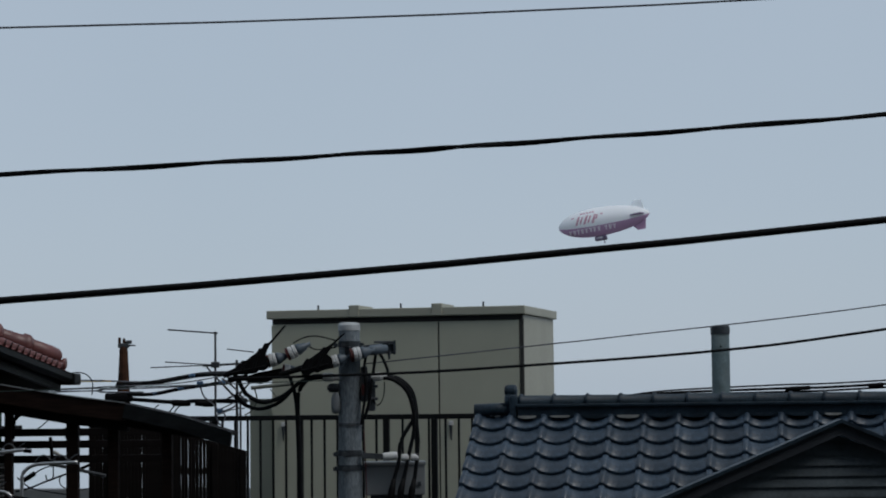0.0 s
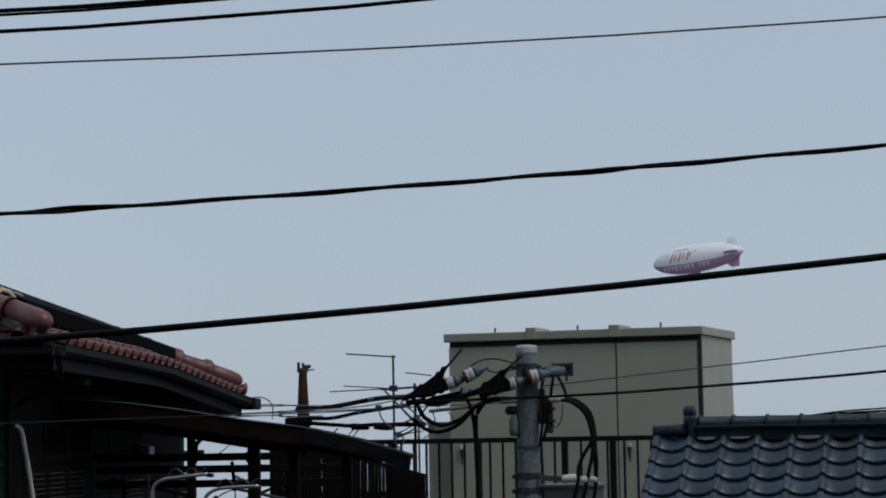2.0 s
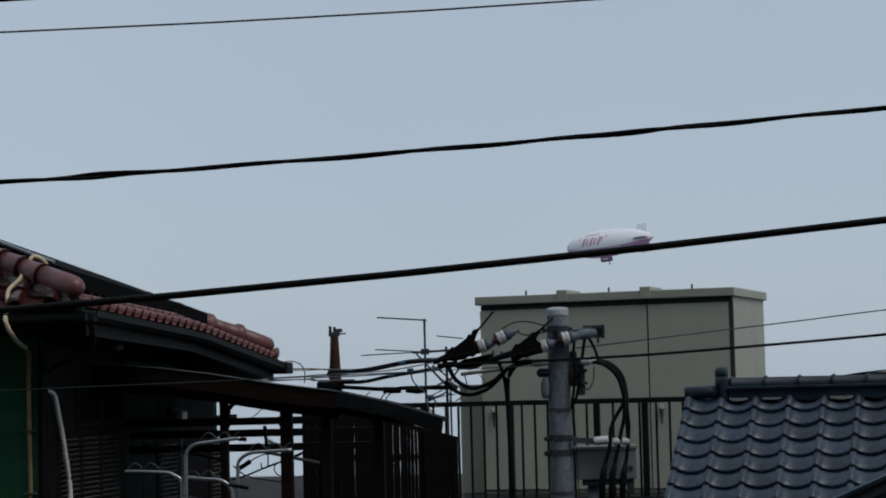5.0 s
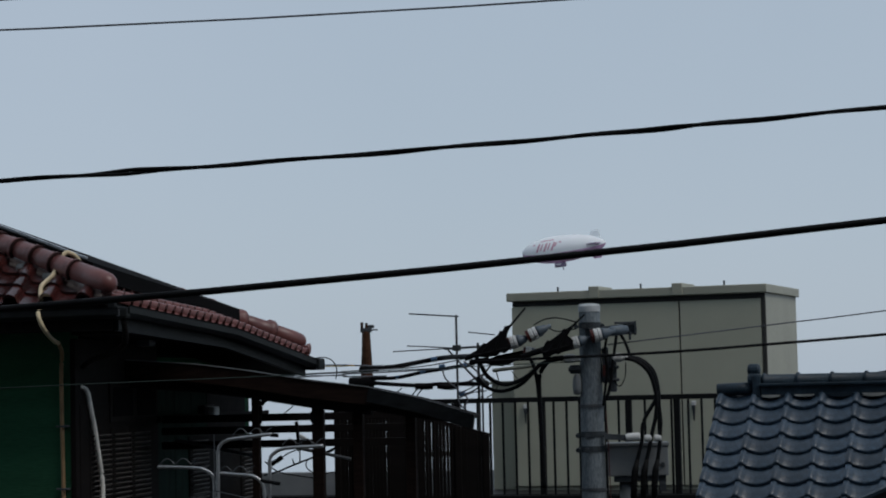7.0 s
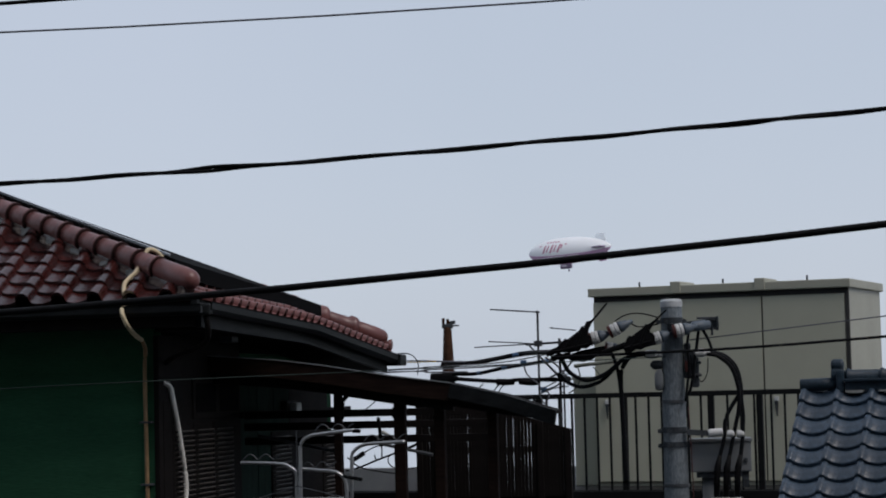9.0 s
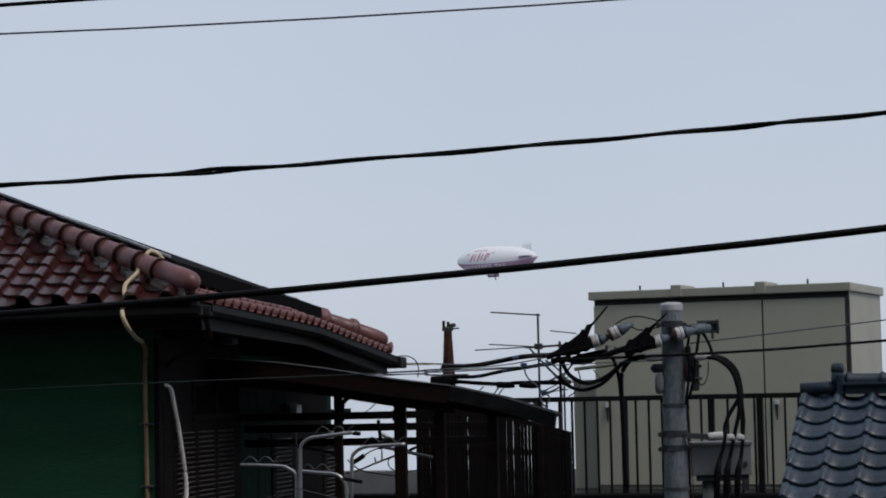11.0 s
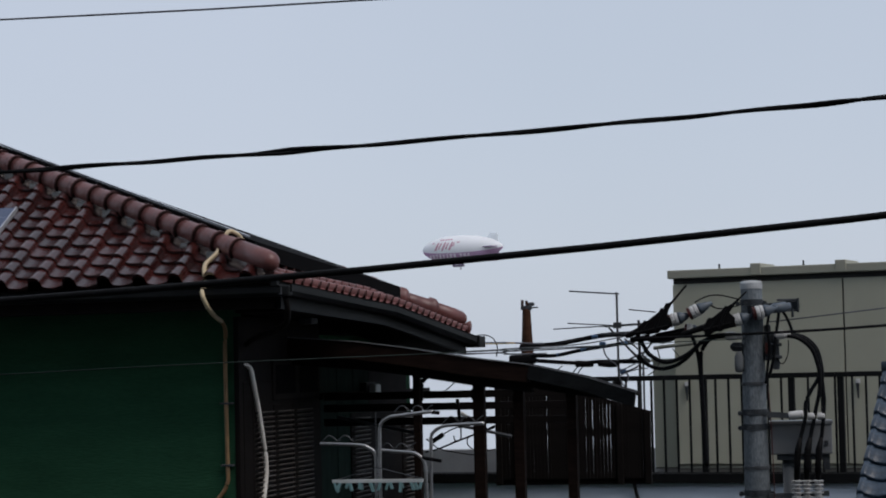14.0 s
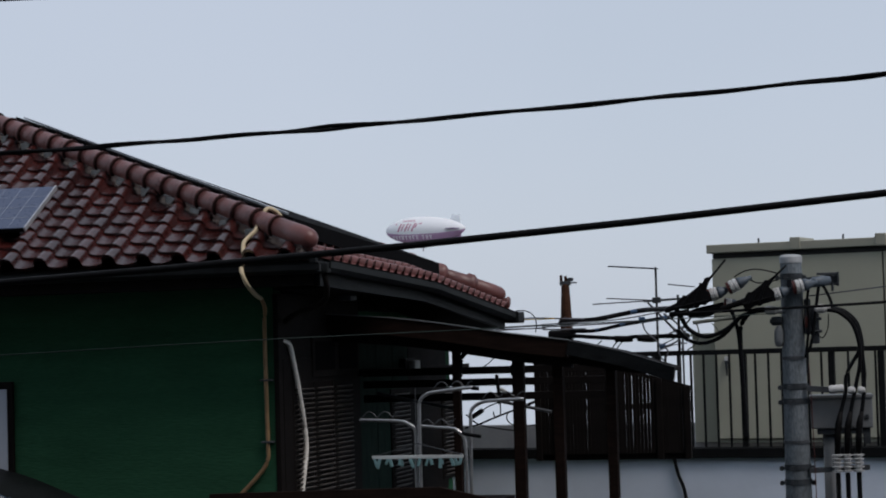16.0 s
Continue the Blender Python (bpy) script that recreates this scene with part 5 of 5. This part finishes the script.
# cables seen under the veranda roof
UNDER = (([(-4.9, 8.75), (-4.8, 8.734), (-4.644, 8.707), (-4.523, 8.763), (-4.42, 8.85)], 0.006), ([(-4.80, 8.05), (-4.644, 8.086), (-4.44, 8.165), (-4.212, 8.247), (-3.95, 8.35)], 0.012),
         ([(-4.72, 8.17), (-4.654, 8.208), (-4.59, 8.25)], 0.030), ([(-4.6, 8.245), (-4.504, 8.299), (-4.3, 8.37)], 0.008), ([(-4.80, 8.20), (-4.656, 8.086), (-4.442, 8.036), (-4.2, 8.0)], 0.008),
         ([(-4.08, 8.299), (-4.212, 8.243), (-4.308, 8.209), (-4.333, 8.163), (-4.31, 8.104), (-4.204, 8.051), (-4.0, 8.07), (-3.9, 8.12)], 0.007),
         ([(-4.408, 8.36), (-4.41, 8.199), (-4.445, 8.162), (-4.482, 8.177), (-4.491, 8.224)], 0.008), ([(-4.15, 8.27), (-4.03, 8.31), (-4.0, 8.37), (-3.98, 8.45)], 0.008))
for i, (pts, r) in enumerate(UNDER):
    wire("far_cable", [(x, 24.4 + 0.03 * i, z_) for x, z_ in pts], r, M_CABLE, "black cable sleeve hanging behind the veranda" if r > 0.02 else "black cable seen under the veranda roof")

# ---------------------------------------------------------------- house with the grey tiled roof
GREY = pose(0.526, 17.2, 0, 0, 0, -10)
SLOPE = 33.0
grey = thing("grey_tiled_house", GREY, "house with a silver-grey pantile roof", "house")
part("wall", nbox(0.1, 6.6, -1.9, 3.0, 0, 7.3), M_SIDING, grey)
tn = math.tan(math.radians(SLOPE))
part("roof_deck", prism(bmesh.new(), [(-0.20, 0.0), (6.8, 0.0), (6.8, -0.05), (-0.20, -0.05)], -2.9, 0.0), M_SOFFIT, grey).matrix_local = pose(0, 0, 8.86, SLOPE)
part("back_slope", prism(bmesh.new(), [(-0.20, 0.0), (6.8, 0.0), (6.8, -0.05), (-0.20, -0.05)], 0.0, 3.6), M_KAWARA_RIDGE, grey).matrix_local = pose(0, 0, 8.86, -SLOPE)
K_W, K_L = 0.262, 0.200


def pan_tile():
    """One Japanese pantile: a broad pan that rises to a seam at its left edge."""
    b = bmesh.new()
    prof = [(-0.014, 0.012), (-0.008, 0.038), (0.014, 0.044), (0.030, 0.038), (0.040, 0.020), (0.075, 0.004), (0.115, -0.007), (0.155, -0.008), (0.195, 0.0), (0.23, 0.014), (K_W + 0.004, 0.028)]
    top_ = [[b.verts.new((x, y, z + dz)) for x, z in prof] for y, dz in ((-0.03, 0.036), (-0.018, 0.044), (0.25, 0.004))]
    low_ = [b.verts.new((x, -0.028, z + 0.008)) for x, z in prof]
    for i in range(len(prof) - 1):
        for k in (0, 1):
            b.faces.new((top_[k][i], top_[k][i + 1], top_[k + 1][i + 1], top_[k + 1][i]))
        b.faces.new((low_[i], low_[i + 1], top_[0][i + 1], top_[0][i]))
    bmesh.ops.recalc_face_normals(b, faces=b.faces)
    return b


roof_front = part("front_roof_slope", nbox(-0.19, 6.8, -2.95, -2.92, -0.05, 0.03), M_SOFFIT, grey, "slope of silver-grey pantiles")
roof_front.matrix_local = pose(0, 0, 8.87, SLOPE)
kt = None
for row in range(13):
    for col in range(23):
        m = pose(-0.27 + col * K_W, 0.02 - (row + 1) * K_L, rnd.uniform(-0.002, 0.003), rnd.uniform(-0.5, 0.5), rnd.uniform(-0.6, 0.6), rnd.uniform(-0.4, 0.4))
        if kt is None:
            kt = part("tile", pan_tile(), M_KAWARA, roof_front, smooth=True)
            kt.matrix_local = m
        else:
            again(kt, roof_front, m)
ridge = part("ridge", nbox(0.06, 6.8, -0.09, 0.09, 8.86, 8.965, 0.01), M_KAWARA_RIDGE, grey, "slate-grey ridge course")
part("ridge_lip", nbox(0.05, 6.8, -0.115, 0.115, 8.945, 8.97, 0.008), M_KAWARA_RIDGE, ridge)
rc = None
for i in range(26):
    x = 0.06 + i * 0.262
    if rc is None:
        b = bmesh.new()
        lathe(b, [(0, 0.054), (0.010, 0.067), (0.026, 0.067), (0.036, 0.055), (0.27, 0.053)], along((0, 0, 0), (1, 0, 0)), 14)
        rc = part("ridge_cap", b, M_KAWARA_RIDGE, ridge, smooth=True)
        rc.matrix_local = pose(x, 0, 8.985)
    else:
        again(rc, ridge, pose(x, 0, 8.985))
for i in range(24):
    c_, h_, d_ = 0.135 + i * 0.262 + rnd.uniform(-0.01, 0.01), rnd.uniform(0.06, 0.09), rnd.uniform(0.010, 0.02)
    lump = prism(bmesh.new(), [(c_ + h_ * math.cos(a), 8.872 + d_ * math.sin(a)) for a in np.linspace(0, -math.pi, 9)] + [(c_ - h_, 8.88), (c_ + h_, 8.88)], -0.125, -0.09)
    part("mortar", lump, M_MORTAR if rnd.random() < 0.2 else M_KAWARA_RIDGE, ridge)
b = nbox(-0.005, 0.055, -0.10, 0.10, 8.86, 9.04, 0.02)
for z_, r_ in ((9.0, 0.066), (9.075, 0.05)):
    lathe(b, [(-0.03, r_ * 0.5), (-0.02, r_ * 0.9), (0.0, r_), (0.05, r_), (0.065, r_ * 0.8), (0.07, r_ * 0.4)], along((-0.02, -0.02, z_), (1, -0.02, z_)), 14)
part("ridge_end", b, M_KAWARA_RIDGE, ridge, "upright end ornament of the ridge")
b = bmesh.new()
rod(b, (-0.29, -0.02, 8.925), (0.02, -0.02, 8.935), 0.05, 0.05, 14)
part("verge_ridge_cap", b, M_KAWARA_RIDGE, ridge, smooth=True)

# ---------------------------------------------------------------- small gabled house front
gab = thing("gabled_house", pose(2.525, 14.0, -0.042), "dark grey clapboard gable with grey trim", "house")
part("wall", prism(bmesh.new(), [(0, 8.80), (-1.85, 8.02), (-1.85, 0), (1.85, 0), (1.85, 8.02)], 0.05, 0.8), M_SIDING, gab)
k_ = 0.42
z = 8.74
while z > 7.6:
    half = max(0.02, (8.84 - z) / k_)
    half = min(half, 1.85)
    for x0, x1 in ((-half, -0.08 if half > 0.3 else 0.0), (-0.0795 if half > 0.3 else 0.0, half)):
        b = bmesh.new()
        xa, xb = (x0, x1)
        low = min(1.85, (8.85 - z + 0.068) / k_)
        xc, xd = (-low if xa == -half else xa), (low if xb == half else xb)
        vs = [b.verts.new(p) for p in ((xc, 0.022, z - 0.068), (xd, 0.022, z - 0.068), (xb, 0.042, z), (xa, 0.042, z), (xc, 0.05, z - 0.068), (xd, 0.05, z - 0.068))]
        for f4 in ((0, 1, 2, 3), (0, 4, 5, 1)):
            b.faces.new([vs[q] for q in f4])
        bmesh.ops.recalc_face_normals(b, faces=b.faces)
        part("clapboard", b, M_SIDING, gab)
    z -= 0.068
for s in (-1, 1):
    b = bmesh.new()
    prism(b, [(0, 8.875), (s * 2.0, 8.875 - k_ * 2.0), (s * 2.0, 8.80 - k_ * 2.0), (0, 8.80)], -0.06, 0.03)
    part("rake_board", b, M_TRIM, gab, "grey rake trim")
    b = bmesh.new()
    prism(b, [(0, 8.90), (s * 2.05, 8.90 - k_ * 2.05), (s * 2.05, 8.877 - k_ * 2.05), (0, 8.877)], -0.09, 0.06)
    part("roof", b, M_KAWARA_RIDGE, gab)

# ---------------------------------------------------------------- airship
airship = thing("airship", pose(0, 950, 80), "white airship with a mauve belly and red print, paled by painted haze", "airship")
HL, HR = 39.0, 6.0


def hull_r(u):
    """Radius along the hull, u from 0 at the nose to 1 at the tail."""
    return HR * (max(0.0, 1 - ((0.42 - u) / 0.42) ** 2.1) ** 0.56 if u < 0.42 else max(0.0, 1 - ((u - 0.42) / 0.58) ** 2.2) ** 0.62)


def hull_piece(a0, a1, grow=0.0, u0=0.0, u1=1.0, nu=40, na=24):
    """A piece of the hull between two angles round it; 0 is the side that faces the town, 90 the top. The nose points at -x."""
    b = bmesh.new()
    rows_ = []
    for i in range(nu + 1):
        u = u0 + (u1 - u0) * (0.5 - 0.5 * math.cos(math.pi * i / nu))
        r = max(0.02, hull_r(u)) + grow
        rows_.append([b.verts.new(((u - 0.5) * HL, -r * math.cos(radians(a0 + (a1 - a0) * k / na)), r * math.sin(radians(a0 + (a1 - a0) * k / na)))) for k in range(na + 1)])
    for p, q in zip(rows_, rows_[1:]):
        for k in range(na):
            b.faces.new((p[k], q[k], q[k + 1], p[k + 1]))
    bmesh.ops.recalc_face_normals(b, faces=b.faces)
    return b


part("upper_hull", hull_piece(-20, 200), M_HULL, airship, "white upper hull", True)
part("lower_hull", hull_piece(-160, -20), M_HULL_MAUVE, airship, "mauve lower hull", True)


def on_hull(name, u0, u1, z0, z1, slant, material, label=""):
    """A printed patch lying on the hull's side, between two heights; slant leans it like an italic stroke."""
    b = bmesh.new()
    n, k_n = 3, 3
    g = []
    for i in range(n + 1):
        row_ = []
        for k in range(k_n + 1):
            zz = z0 + (z1 - z0) * k / k_n
            u = u0 + (u1 - u0) * i / n + slant * (zz - z0) / HL
            r = hull_r(u) + 0.06
            row_.append(b.verts.new(((u - 0.5) * HL, -math.sqrt(max(0.01, r * r - zz * zz)), zz)))
        g.append(row_)
    for p, q in zip(g, g[1:]):
        for k in range(k_n):
            b.faces.new((p[k], q[k], q[k + 1], p[k + 1]))
    return part(name, b, material, airship, label)


# the emblem is drawn as plain slanted bars
for u0 in (0.205, 0.295, 0.385):
    on_hull("print_bar", u0, u0 + 0.024, -0.7, 2.9, 0.45, M_PRINT_RED)
    on_hull("print_bar", u0 + 0.048, u0 + 0.066, -0.3 if u0 < 0.38 else 0.9, 2.6, 0.45, M_PRINT_RED)
    on_hull("print_bar", u0 + 0.022, u0 + 0.050, 0.9, 1.3, 0.45, M_PRINT_RED)
for u0 in (0.168, 0.488):
    on_hull("print_bar", u0, u0 + 0.03, 2.4, 2.9, 0.3, M_PRINT_RED)
for i in range(5):
    on_hull("print_bar", 0.265 + i * 0.034, 0.288 + i * 0.034, 3.7, 4.3, 0.3, M_PRINT_RED)
for i in range(11):
    u0 = 0.115 + i * 0.046 + (0.03 if i > 7 else 0.0)
    on_hull("print_bar", u0, u0 + 0.034, -2.95, -2.5, 0.15, M_PRINT_PALE)
    on_hull("print_bar", u0 + 0.004 * (i % 3), u0 + 0.022 + 0.004 * (i % 2), -4.2, -3.05, 0.15, M_PRINT_PALE)
# fins
def fin(ang, material, label):
    b = bmesh.new()
    prism(b, [(11.0, 3.6), (13.6, 6.3), (16.8, 6.2), (17.6, 1.6), (14.0, 2.4)], -0.25, 0.25)
    b.transform(Matrix.Rotation(radians(ang), 4, "X"))
    return part("fin", b, material, airship, label)


fin(0, M_FIN, "pale grey upper fin")
fin(180, M_HULL_MAUVE, "mauve lower fin")
# This side fin is darkened to violet-grey for its shaded underside.
fin(90, M_GONDOLA, "side fin with its shade put in as violet-grey")
fin(-90, M_FIN, "pale grey side fin")
gon = part("gondola", nbox(-4.9, 0.2, -1.1, 1.1, -8.0, -6.1, 0.4), M_GONDOLA, airship, "violet-grey gondola with windows")
part("gondola_window", nbox(-4.4, -1.6, -1.14, -1.1, -7.1, -6.5), M_PRINT_PALE, gon)
part("pylon", nbox(-4.2, -0.2, -0.7, 0.7, -6.2, -5.4), M_HULL_MAUVE, airship)
b = bmesh.new()
rod(b, (-1.2, 0, -8.0), (-1.2, 0, -9.0), 0.2)
bmesh.ops.create_uvsphere(b, u_segments=10, v_segments=6, radius=0.35, matrix=Matrix.Translation((-1.2, 0, -9.0)))
part("landing_wheel", b, M_GONDOLA, gon)
for x in (-3.6, -0.4):
    b = bmesh.new()
    rod(b, (x - 0.9, -1.5, -7.3), (x + 0.5, -1.5, -7.3), 0.45, 0.35)
    part("engine", b, M_GONDOLA, gon)

AIR = [  # seconds, degrees to the right, degrees up, distance, nose-down degrees
    (0.0, 4.252, 4.682, 915, 8.3), (1.5, 2.611, 4.364, 922, 7.6), (3.2, 0.80, 4.05, 935, 6.8), (5.5, -1.575, 3.684, 955, 5.4), (7.0, -3.110, 3.561, 968, 5.0), (8.7, -4.80, 3.455, 978, 3.6),
    (11.0, -7.023, 3.338, 988, 1.9), (12.0, -8.020, 3.262, 985, 1.5), (13.0, -9.022, 3.212, 977, 1.0), (14.5, -10.495, 3.096, 968, 0.4), (16.0, -12.0, 3.045, 966, -0.6)]


def motions():
    rows_ = []
    for t, az, el, d, nose in AIR:
        a, e = radians(az), radians(el)
        p = Vector((d * math.cos(e) * math.sin(a), d * math.cos(e) * math.cos(a), EYE + d * math.sin(e)))
        rows_.append((t, pose(p.x, p.y, p.z, 0, 0, -14) @ pose(0, 0, 0, 0, -nose, 0)))
    walk(airship, rows_)


motions()
